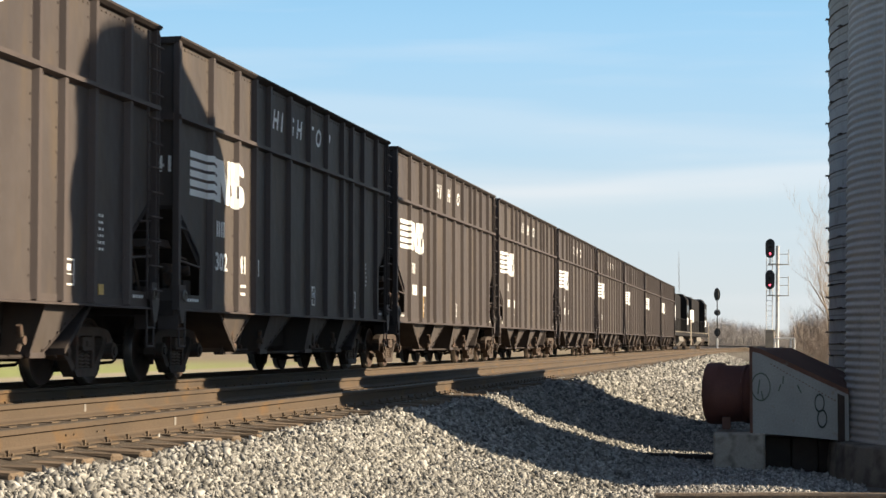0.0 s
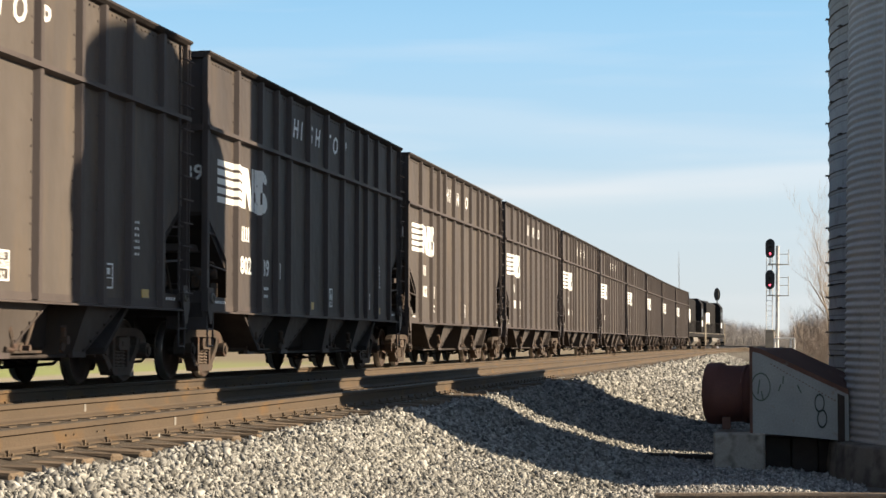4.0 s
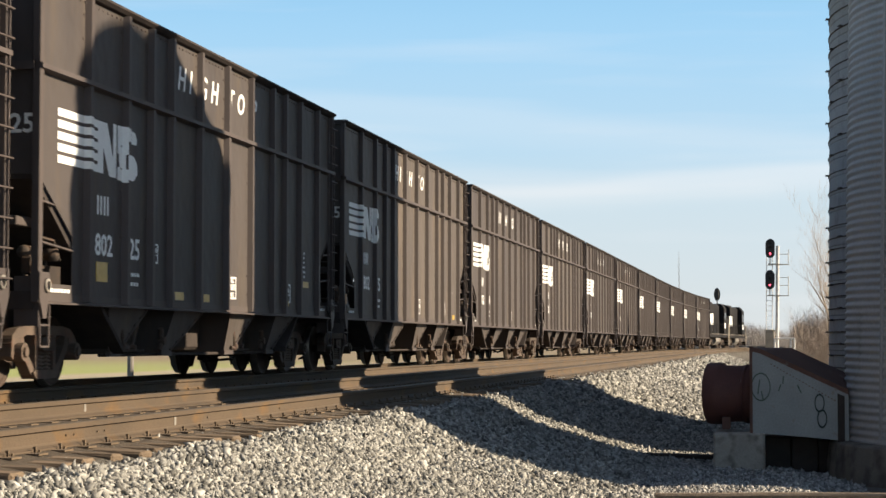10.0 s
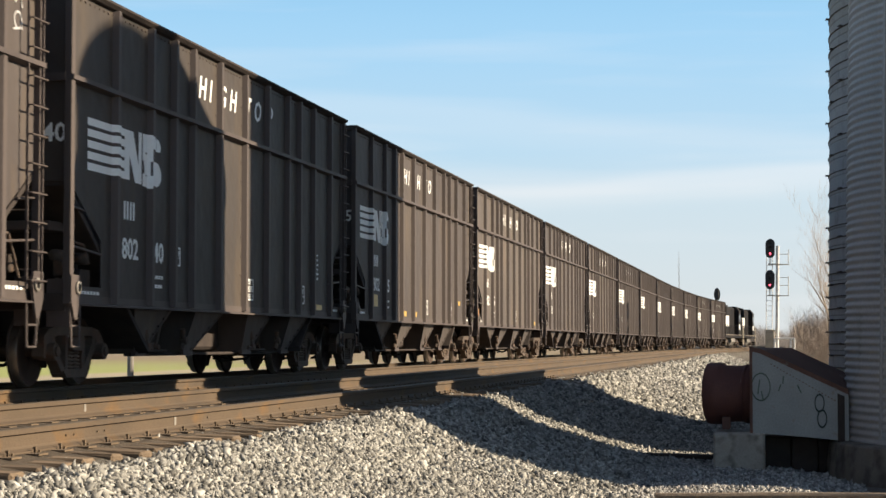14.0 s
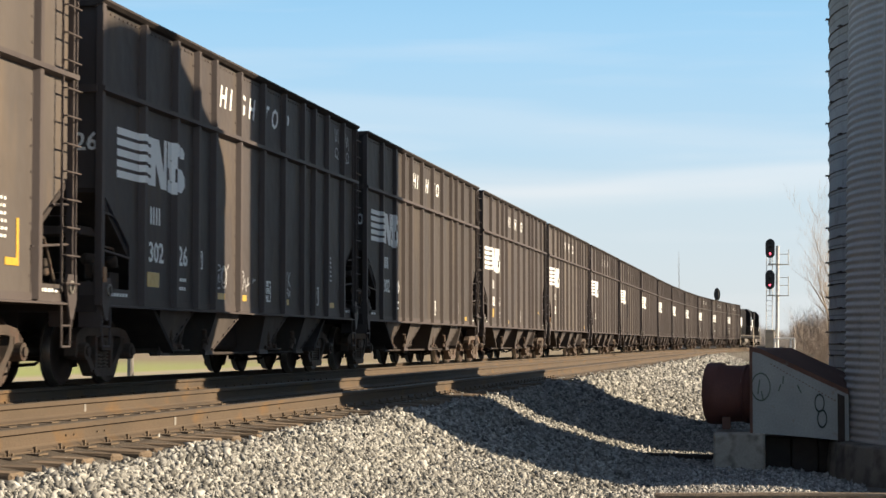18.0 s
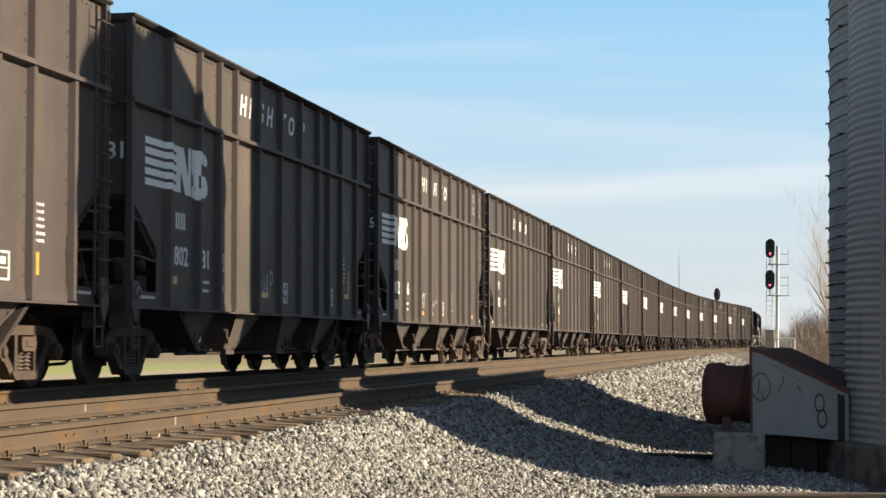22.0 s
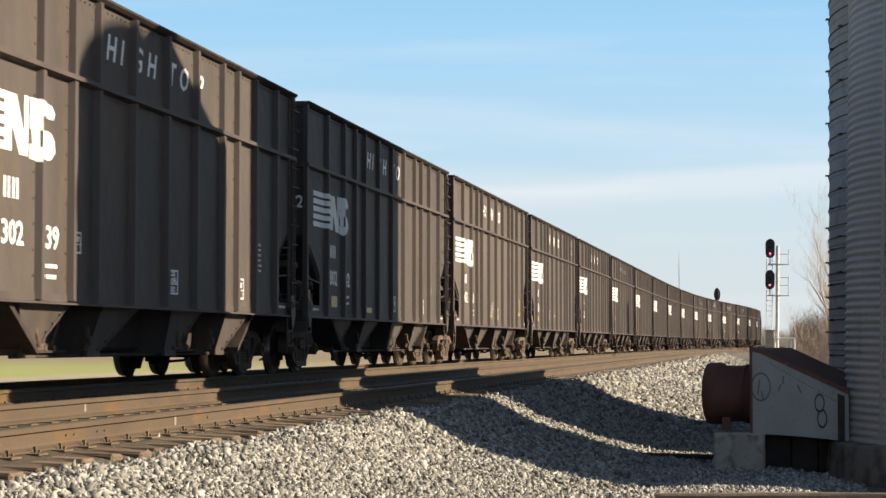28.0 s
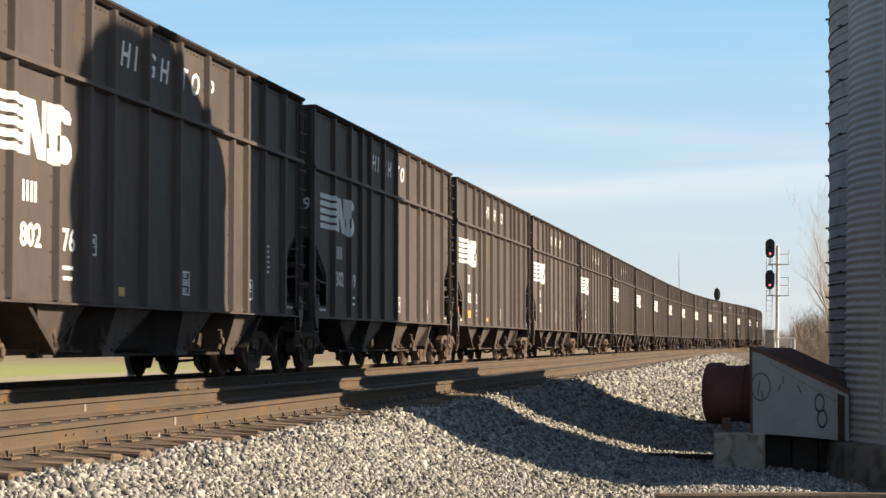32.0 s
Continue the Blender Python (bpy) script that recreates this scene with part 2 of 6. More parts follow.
M_WOOD = mat("old_grey_timber", (0.15, 0.115, 0.085), (0.24, 0.19, 0.145), 0.95, 0, 3, 40, 0.5, stretch=(0.2, 1, 1))
M_RUBBER = mat("black_rubber_hose", (0.02, 0.02, 0.02), (0.03, 0.028, 0.026), 0.6, 0, 6, 50, 0.1)
M_RED = glow("red_signal_lens", (1.0, 0.10, 0.16), 2.0)
M_GRIT = mat("dirty_yard_gravel", (0.19, 0.187, 0.18), (0.40, 0.392, 0.37), 0.95, 0, 18, 90, 0.15, per_island=0.65)
M_CASE = mat("weathered_tan_case", (0.36, 0.31, 0.24), (0.44, 0.38, 0.29), 0.7, 0, 3, 40, 0.1)
# far twigs: aerial haze is put into the colour, paler and greyer
M_HAZE = mat("hazy_far_twigs", (0.27, 0.25, 0.24), (0.34, 0.315, 0.295), 1.0, 0, 0.02, 2, 0, per_island=0.15)
M_DRY = mat("dry_winter_grass", (0.30, 0.245, 0.145), (0.40, 0.33, 0.20), 1.0, 0, 0.4, 6, 0.5, per_island=0.35)


def ground_material():
    """Gravelly yard on one side of the line, winter wheat and stubble on the other."""
    # dark soil tone, lowered further to stand in for shade beside the bins
    m = mat("field_and_yard_ground", (0.10, 0.086, 0.07), (0.19, 0.168, 0.14), 0.97, 0, 3.0, 40, 0.6, stain=(0.14, 0.11, 0.08), stain_at=(0.5, 0.66))
    ns, ls = m.node_tree.nodes, m.node_tree.links
    bs = ns["Principled BSDF"]
    yard = bs.inputs["Base Color"].links[0].from_socket
    co = ns.new("ShaderNodeTexCoord")
    sep = ns.new("ShaderNodeSeparateXYZ")
    ls.new(co.outputs["Object"], sep.inputs["Vector"])
    nz = ns.new("ShaderNodeTexNoise")
    nz.inputs["Scale"].default_value, nz.inputs["Detail"].default_value = 0.05, 6.0
    ls.new(co.outputs["Object"], nz.inputs["Vector"])

    def step(socket, a, b, wobble):
        ad = ns.new("ShaderNodeMath")
        ad.operation = "MULTIPLY_ADD"
        ad.inputs[1].default_value = wobble
        ls.new(nz.outputs["Fac"], ad.inputs[0])
        ls.new(socket, ad.inputs[2])
        r = ns.new("ShaderNodeMapRange")
        r.inputs["From Min"].default_value, r.inputs["From Max"].default_value = a, b
        ls.new(ad.outputs["Value"], r.inputs["Value"])
        return r.outputs["Result"]

    def over(base, colour, fac):
        mx = ns.new("ShaderNodeMixRGB")
        ls.new(fac, mx.inputs["Fac"])
        ls.new(base, mx.inputs["Color1"])
        mx.inputs["Color2"].default_value = (*colour, 1)
        return mx.outputs["Color"]

    c = over(yard, (0.42, 0.36, 0.25), step(sep.outputs["Y"], 4.0, 7.0, 3.0))       # dry verge
    c = over(c, (0.345, 0.385, 0.125), step(sep.outputs["Y"], 25.0, 28.0, 4.0))      # winter wheat
    c = over(c, (0.46, 0.40, 0.29), step(sep.outputs["Y"], 330.0, 370.0, 60.0))       # stubble
    c = over(c, (0.27, 0.215, 0.135), step(sep.outputs["X"], 120.0, 200.0, 30.0))    # dead grass farther along
    ls.new(c, bs.inputs["Base Color"])
    return m


M_GROUND = ground_material()


# ---- mesh helpers ----
def part(name, bm, material, parent=None, label=""):
    """Links a bmesh as one mesh object, under parent if given."""
    me = bpy.data.meshes.new(name)
    bm.to_mesh(me)
    bm.free()
    for m in (material if isinstance(material, (list, tuple)) else [material]):
        me.materials.append(m)
    ob = new(name, me)
    if parent:
        ob.parent = parent
    if label:
        ob["label"] = label
    return ob


def again(ob, name, loc, rot=(0, 0, 0), parent=None):
    """Another object on the same mesh."""
    o = new(name, ob.data)
    o.parent = parent or ob.parent
    o.location, o.rotation_euler = loc, rot
    return o


def thing(name, label, category, group="", at=(0, 0, 0), rz=0.0, kind=""):
    ob = new(name)
    ob.empty_display_size = 0.2
    ob.matrix_basis = pose(*at, 0, 0, rz)
    return tagged(ob, label, category, group, kind)


def box(bm, x0, x1, y0, y1, z0, z1, bevel=0.0, mi=0):
    r = bmesh.ops.create_cube(bm, size=1.0, matrix=Matrix.Translation(((x0 + x1) / 2, (y0 + y1) / 2, (z0 + z1) / 2)) @ Matrix.Diagonal((abs(x1 - x0), abs(y1 - y0), abs(z1 - z0), 1)))
    vs = r["verts"]
    if bevel:
        es = list({e for v in vs for e in v.link_edges})
        bmesh.ops.bevel(bm, geom=es, offset=bevel, segments=1, affect="EDGES", clamp_overlap=True)
    if mi:
        for v in vs:
            if v.is_valid:
                for f in v.link_faces:
                    f.material_index = mi
    return bm


def prism(bm, poly, a, b, axis="y", mi=0):
    """A polygon pushed from a to b along an axis; poly in the other two axes, in order."""
    def at(p, d):
        return {"y": (p[0], d, p[1]), "x": (d, p[0], p[1]), "z": (p[0], p[1], d)}[axis]
    va = [bm.verts.new(at(p, a)) for p in poly]
    vb = [bm.verts.new(at(p, b)) for p in poly]
    fs = [bm.faces.new(va), bm.faces.new(vb[::-1])]
    for i in range(len(poly)):
        j = (i + 1) % len(poly)
        fs.append(bm.faces.new((va[j], va[i], vb[i], vb[j])))
    for f in fs:
        f.material_index = mi
    bmesh.ops.recalc_face_normals(bm, faces=fs)
    return bm


def rod(bm, p, q, r, seg=6, r2=None, mi=0):
    p, q = Vector(p), Vector(q)
    d = q - p
    m = Matrix.Translation((p + q) / 2) @ d.to_track_quat("Z", "Y").to_matrix().to_4x4()
    res = bmesh.ops.create_cone(bm, cap_ends=True, segments=seg, radius1=r, radius2=r if r2 is None else r2, depth=d.length, matrix=m)
    if mi:
        for v in res["verts"]:
            for f in v.link_faces:
                f.material_index = mi
    return bm


def lathe(bm, profile, seg=32, axis="z", at=(0, 0, 0), mi=0, smooth=True, close=False):
    """Turns (radius, height) pairs round an axis."""
    rings = []
    for r, h in profile:
        ring = []
        for i in range(seg):
            a = 2 * math.pi * i / seg
            c, s = r * math.cos(a), r * math.sin(a)
            ring.append(bm.verts.new(Vector(at) + Vector({"z": (c, s, h), "y": (c, h, s), "x": (h, c, s)}[axis])))
        rings.append(ring)
    fs = []
    for k in range(len(rings) - 1):
        for i in range(seg):
            j = (i + 1) % seg
            fs.append(bm.faces.new((rings[k][i], rings[k][j], rings[k + 1][j], rings[k + 1][i])))
    if close:
        fs += [bm.faces.new(rings[0]), bm.faces.new(rings[-1])]
    for f in fs:
        f.material_index, f.smooth = mi, smooth
    bmesh.ops.recalc_face_normals(bm, faces=fs)
    return bm


def grid_mesh(name, rows, material, smooth=True):
    """A sheet from rows of points, all of one length."""
    n, k = len(rows), len(rows[0])
    vs = [p for row in rows for p in row]
    fs = [(i * k + j, i * k + j + 1, (i + 1) * k + j + 1, (i + 1) * k + j) for i in range(n - 1) for j in range(k - 1)]
    me = bpy.data.meshes.new(name)
    me.from_pydata(vs, [], fs)
    me.materials.append(material)
    if smooth:
        me.polygons.foreach_set("use_smooth", [True] * len(fs))
    me.update()
    return new(name, me)


def letters(name, text, size, material, parent, u, z, y, centre=False, wide=1.0, face=-90.0, slant=0.0):
    """Block lettering on a car, as a thin mesh."""
    cu = bpy.data.curves.new(name, "FONT")
    cu.body, cu.size, cu.extrude, cu.resolution_u = text, size, 0.002, 2
    cu.align_x = "CENTER" if centre else "LEFT"
    cu.offset = size * 0.018
    tmp = bpy.data.objects.new(name, cu)
    scene.collection.objects.link(tmp)
    bpy.context.view_layer.update()
    me = bpy.data.meshes.new_from_object(tmp.evaluated_get(bpy.context.evaluated_depsgraph_get()))
    bpy.data.objects.remove(tmp)
    me.transform(Matrix(((1, slant, 0, 0), (0, 1, 0, 0), (0, 0, 1, 0), (0, 0, 0, 1))))
    me.materials.clear()
    me.materials.append(material)
    ob = new(name, me)
    ob.parent = parent
    ob.matrix_basis = pose(u, y, z, 90, 0, 0 if face == -90.0 else face) @ Matrix.Diagonal((wide, 1, 1, 1))
    return ob


# ---- the line of the tracks ----
BEND_AT = (0, 30, 60, 90, 120, 160, 200, 250, 310, 420, 520)
BEND = (0.00057, -0.000136, 0.000046, -0.000042, -0.000005, 0.00066, 0.001429, -0.001612, -0.000947, -0.0006, 0.0)
S_GRID = np.arange(0.0, 620.0, 1.0)
_k = np.interp(S_GRID, BEND_AT, BEND)
_psi = np.concatenate([[0], np.cumsum(_k[:-1])])
_x = np.concatenate([[0], np.cumsum(np.cos(_psi[:-1] + 0.5 * _k[:-1]))])
_y = np.concatenate([[0], np.cumsum(np.sin(_psi[:-1] + 0.5 * _k[:-1]))])


def track(s, off=0.0, z=0.0):
    """A point beside the loaded track's centre line; off to its right."""
    if s < 0:
        return Vector((s, -off, z))
    a = np.interp(s, S_GRID, _psi)
    return Vector((np.interp(s, S_GRID, _x) - math.sin(a) * off, -(np.interp(s, S_GRID, _y) + math.cos(a) * off), z))


def track_angle(s):
    return -float(np.interp(max(s, 0), S_GRID, _psi))


SPACING, GAUGE, CANT_NEAR, CANT_FAR = 4.067, 0.755, 0.057, 0.017


def sweep(name, profile, s_list, off0, z0, material, parent=None, cap=False):
    """Pushes a closed (offset, height) profile along the line."""
    vs, fs = [], []
    k = len(profile)
    for s in s_list:
        for o, h in profile:
            vs.append(track(s, off0 + o, z0 + h))
    for i in range(len(s_list) - 1):
        for j in range(k):
            j2 = (j + 1) % k
            fs.append((i * k + j, i * k + j2, (i + 1) * k + j2, (i + 1) * k + j))
    me = bpy.data.meshes.new(name)
    me.from_pydata(vs, [], fs)
    ms = material if isinstance(material, (list, tuple)) else [material]
    for m in ms:
        me.materials.append(m)
    me.update()
    ob = new(name, me)
    if parent:
        ob.parent = parent
    return ob


# ---- ground, ballast and track ----
PROFILE = ((-3.9, -1.05), (-2.3, -0.36), (-1.4, -0.25), (1.4, -0.25), (2.0, -0.25), (2.7, -0.210), (3.31, -0.189), (4.6, -0.240), (4.90, -0.246), (5.02, -0.268), (5.30, -0.305), (5.66, -0.345), (6.4, -0.74), (7.4, -1.06), (8.3, -1.27), (9.0, -1.31), (9.5, -1.27), (10.3, -1.29), (11.2, -1.40))


def bed_height(off):
    return float(np.interp(off, [p[0] for p in PROFILE], [p[1] for p in PROFILE]))


def build_ground():
    xs = [-2500, -1000, -400, -150, -60] + list(range(-40, 440, 12)) + [480, 560, 700, 900, 1300, 2000, 3200, 4800]
    ys = [-3000, -1500, -700, -300, -120, -60, -30, -20, -14, -10.5, -8.5, -5, 0, 3.5, 6, 10, 20, 40, 80, 160, 300, 600, 1200, 3000]
    rows = []
    for x in xs:
        c = track(min(x, 600)).y if x > 0 else 0.0
        row = []
        for y in ys:
            off = -(y - c)
            base = float(np.interp(off, [-40, -5, -3, 3, 8.5, 12], [-1.0, -1.05, -1.35, -1.5, -1.46, -1.38]))
            near = max(0.0, 1 - abs(y) / 60)
            row.append((x, y, base + 0.03 * near * noise.noise((x * 0.2, y * 0.3, 0))))
        rows.append(row)
    g = grid_mesh("ground", rows, M_GROUND)
    tagged(g, "flat gravel yard, winter wheat and dry grass to the horizon", "ground", kind="structure")

    s_list = list(np.arange(-40, 60, 0.5)) + list(np.arange(60, 140, 2.0)) + list(np.arange(140, 560, 5.0))
    offs = [-3.9, -3.2, -2.3, -1.8, -1.4, 0, 1.4, 2.0, 2.7, 3.31, 4.0, 4.6, 4.9, 5.02, 5.3, 5.45] + list(np.arange(5.6, 11.3, 0.2))
    rows = []
    for s in s_list:
        row = []
        for o in offs:
            h = bed_height(o)
            if o > 5.4:
                h += 0.05 * noise.noise((s * 0.35, o * 0.8, 3.0)) + 0.03 * noise.noise((s * 1.6, o * 1.6, 5.0))
            row.append(track(s, o, h))
        rows.append(row)
    b = grid_mesh("ballast_bed", rows, M_BED)
    b.data.materials.append(M_DIRT)
    for i, p in enumerate(b.data.polygons):
        if 3 <= i % (len(offs) - 1) < 14:
            p.material_index = 1
    tagged(b, "grey crushed limestone ballast bank under two tracks", "ballast", kind="structure")


def build_stones(name, label, material, fields):
    """Loose ballast: angular eight-faced stones strewn over the bank."""
    rng = np.random.default_rng(7)
    corner = np.array([(1, 0, 0), (-1, 0, 0), (0, 1, 0), (0, -1, 0), (0, 0, 1), (0, 0, -1)], float) * 1.25
    tri = np.array([(0, 2, 4), (2, 1, 4), (1, 3, 4), (3, 0, 4), (2, 0, 5), (1, 2, 5), (3, 1, 5), (0, 3, 5)])
    vs, fs, total = [], [], 0
    for s0, s1, o0, o1, size, per_m2 in fields:
        n = int((s1 - s0) * (o1 - o0) * per_m2)
        s, o = rng.uniform(s0, s1, n), rng.uniform(o0, o1, n)
        h = np.interp(o, [p[0] for p in PROFILE], [p[1] for p in PROFILE])
        keep = ~((o < 5.42 + 0.10 * np.sin(s * 2.3)) & (o > 4.4) & (rng.random(n) < np.interp(s, [24, 45], [0.93, 0.6])))
        s, o, h = s[keep], o[keep], h[keep]
        n = len(s)
        cy = np.interp(s, S_GRID, _y)
        r = np.minimum(size * rng.lognormal(0, 0.32, n), size * 1.9) * np.where(o < 5.4, 0.62, 1.0)
        bump = np.array([0.05 * noise.noise((a * 0.35, b * 0.8, 3.0)) + 0.03 * noise.noise((a * 1.6, b * 1.6, 5.0)) if b > 5.4 else 0.0 for a, b in zip(s, o)])
        low = np.where(o < 4.4, 0.034, np.where(o < 5.42, 0.022, 0.0))
        centre = np.stack([np.interp(s, S_GRID, _x), -(cy + o), h - low + bump + r * rng.uniform(-0.1, 0.55, n)], 1)
        c = (corner[None] * rng.uniform(0.6, 1.05, (n, 6, 1)) + rng.uniform(-0.48, 0.48, (n, 6, 3))) * (rng.uniform(0.45, 1.2, (n, 1, 3)) * r[:, None, None])
        q = rng.normal(size=(n, 4))
        q /= np.linalg.norm(q, axis=1, keepdims=True)
        w, x, y, z = q.T
        R = np.stack([np.stack([1 - 2 * (y * y + z * z), 2 * (x * y - z * w), 2 * (x * z + y * w)], -1),
                      np.stack([2 * (x * y + z * w), 1 - 2 * (x * x + z * z), 2 * (y * z - x * w)], -1),
                      np.stack([2 * (x * z - y * w), 2 * (y * z + x * w), 1 - 2 * (x * x + y * y)], -1)], 1)
        pts = np.einsum("nij,nkj->nki", R, c) + centre[:, None, :]
        vs.append(pts.reshape(-1, 3))
        fs.append((tri[None] + (np.arange(n) * 6)[:, None, None] + total).reshape(-1, 3))
        total += n * 6
    v, f = np.concatenate(vs), np.concatenate(fs)
    me = bpy.data.meshes.new(name)
    me.vertices.add(len(v))
    me.vertices.foreach_set("co", v.ravel())
    me.loops.add(f.size)
    me.loops.foreach_set("vertex_index", f.ravel())
    me.polygons.add(len(f))
    me.polygons.foreach_set("loop_start", np.arange(0, f.size, 3))
    me.update(calc_edges=True)
    me.materials.append(material)
    tagged(new(name, me), label, "gravel", kind="stuff")


HEAD, WEB, FOOT, TALL = 0.037, 0.009, 0.072, 0.186
RAIL = ((-FOOT, -TALL), (FOOT, -TALL), (FOOT, -TALL + 0.012), (0.022, -TALL + 0.032), (WEB, -TALL + 0.05), (WEB, -0.055), (HEAD, -0.045),
        (HEAD, -0.008), (HEAD - 0.010, 0.0), (-HEAD + 0.010, 0.0), (-HEAD, -0.008), (-HEAD, -0.045), (-WEB, -0.055), (-WEB, -TALL + 0.05), (-0.022, -TALL + 0.032), (-FOOT, -TALL + 0.012))


def build_track(name, centre, cant, label, s_ties, spikes):
    root = thing(name, label, "railway track", kind="structure")
    s_list = list(np.arange(-40, 140, 4.0)) + list(np.arange(140, 600, 5.0))
    for side, drop in ((1, cant), (-1, 0.0)):
        r = sweep("rail", RAIL, s_list, centre + side * GAUGE, -drop, [M_RAILSIDE, M_RAILDULL if centre else M_RAILTOP], root)
        k = len(RAIL)
        for i, p in enumerate(r.data.polygons):
            if i % k in (7, 8, 9):
                p.material_index = 1
    tilt = math.degrees(math.atan2(cant, 2 * GAUGE))
    shapes = []
    for k in range(5):
        bm = bmesh.new()
        box(bm, -0.115, 0.115, -1.30 - 0.03 * k, 1.30, -0.17, 0.0, 0.018)
        bmesh.ops.subdivide_edges(bm, edges=bm.edges[:], cuts=2)
        for v in bm.verts:
            w = v.co + Vector((7.0 * k, 0, 0))
            v.co += Vector((0.018 * noise.noise(w * 4), 0.03 * noise.noise(w * 5 + Vector((2, 0, 0))), 0.012 * noise.noise(w * 6)))
        me = bpy.data.meshes.new("tie")
        bm.to_mesh(me)
        bm.free()
        me.materials.append(M_TIE)
        shapes.append(me)
    for i, s in enumerate(s_ties):
        rnd = random.Random(i * 7 + int(centre * 10))
        p = track(s + rnd.uniform(-0.03, 0.03), centre + rnd.uniform(-0.06, 0.06), -TALL - 0.014 - cant / 2 - rnd.uniform(0, 0.012))
        ob = new("tie", rnd.choice(shapes))
        ob.parent = root
        ob.matrix_basis = Matrix.Translation(p) @ pose(0, 0, 0, 0, 0, math.degrees(track_angle(s)) + rnd.uniform(-1.6, 1.6)) @ pose(0, 0, 0, tilt, 0, 0)
    # plates, spikes and anchors along the outer foot of the nearer rail
    bm = bmesh.new()
    box(bm, -0.09, 0.09, -0.19, 0.19, -0.014, 0.0)
    plate0 = part("tie_plate", bm, M_SPIKE, root)
    bm = bmesh.new()
    prism(bm, ((-0.008, -0.02), (0.008, -0.02), (0.008, 0.030), (-0.008, 0.030)), -0.008, 0.008)
    prism(bm, ((-0.013, 0.028), (0.013, 0.028), (0.010, 0.044), (-0.010, 0.044)), -0.009, 0.014)
    spike0 = part("rail_spike", bm, M_SPIKE, root)
    bm = bmesh.new()
    box(bm, -0.013, 0.013, -0.10, 0.10, -0.040, -0.005, 0.005)
    box(bm, -0.010, 0.010, -0.10, -0.085, -0.02, 0.018, 0.003)
    anchor0 = part("rail_anchor", bm, M_SPIKE, root)
    first = True
    for i, s in enumerate(spikes):
        for side, drop in ((1, cant), (-1, 0.0)):
            base = -TALL - drop
            for ob0, nm, ds, do, dz in ((plate0, "tie_plate", 0, 0, 0.0), (spike0, "rail_spike", 0.055, side * 0.10, 0.0), (anchor0, "rail_anchor", 0.16, 0.0, 0.0)):
                if nm != "tie_plate" and side < 0 and i % 2:
                    continue
                ob = ob0 if first else new(nm, ob0.data)
                ob.parent = root
                ob.matrix_basis = Matrix.Translation(track(s + ds, centre + side * GAUGE + do, base + dz)) @ pose(0, 0, 0, 0, 0, math.degrees(track_angle(s)) + (0 if side > 0 else 180))
            first = False
    return root


def build_tracks():
    near = build_track("near_track", SPACING, CANT_NEAR, "brown rusty rails on weathered wooden ties, empty track", np.arange(8.0, 130.0, 0.51), np.arange(11.0, 46.0, 0.51))
    build_track("far_track", 0.0, CANT_FAR, "rusty rails on wooden ties under the train", np.arange(14.0, 110.0, 0.53), np.arange(20.0, 40.0, 0.53))
    # pale paint dabs on the rail webs
    for s, off, drop in ((17.2, SPACING + GAUGE, CANT_NEAR), (18.9, SPACING - GAUGE, 0.0)):
        bm = bmesh.new()
        box(bm, -0.03, 0.03, -0.002, 0.002, -0.135, -0.055, 0.001)
        ob = part("paint_mark", bm, M_TANK, near, "pale paint dab")
        ob.matrix_basis = Matrix.Translation(track(s, off + WEB + 0.003, -drop))
    # track bolts through the web
    bm = bmesh.new()
    rod(bm, (0, 0, 0), (0, -0.010, 0), 0.009, 6)
    bolt = None
    for s in (14.45, 14.62, 15.15, 15.32, 18.2, 20.9):
        if bolt is None:
            ob = bolt = part("bolt", bm, M_TIE, near)
        else:
            ob = new("bolt", bolt.data)
            ob.parent = near
        ob.matrix_basis = Matrix.Translation(track(s, SPACING + GAUGE + WEB + 0.002, -CANT_NEAR - 0.098))


# ---- grain bins and the aeration fan ----
BIN_A = dict(x=29.15, y=-14.64, r=3.31)
BIN_B = dict(x=40.85, y=-17.60, r=6.15)
YARD = -1.30


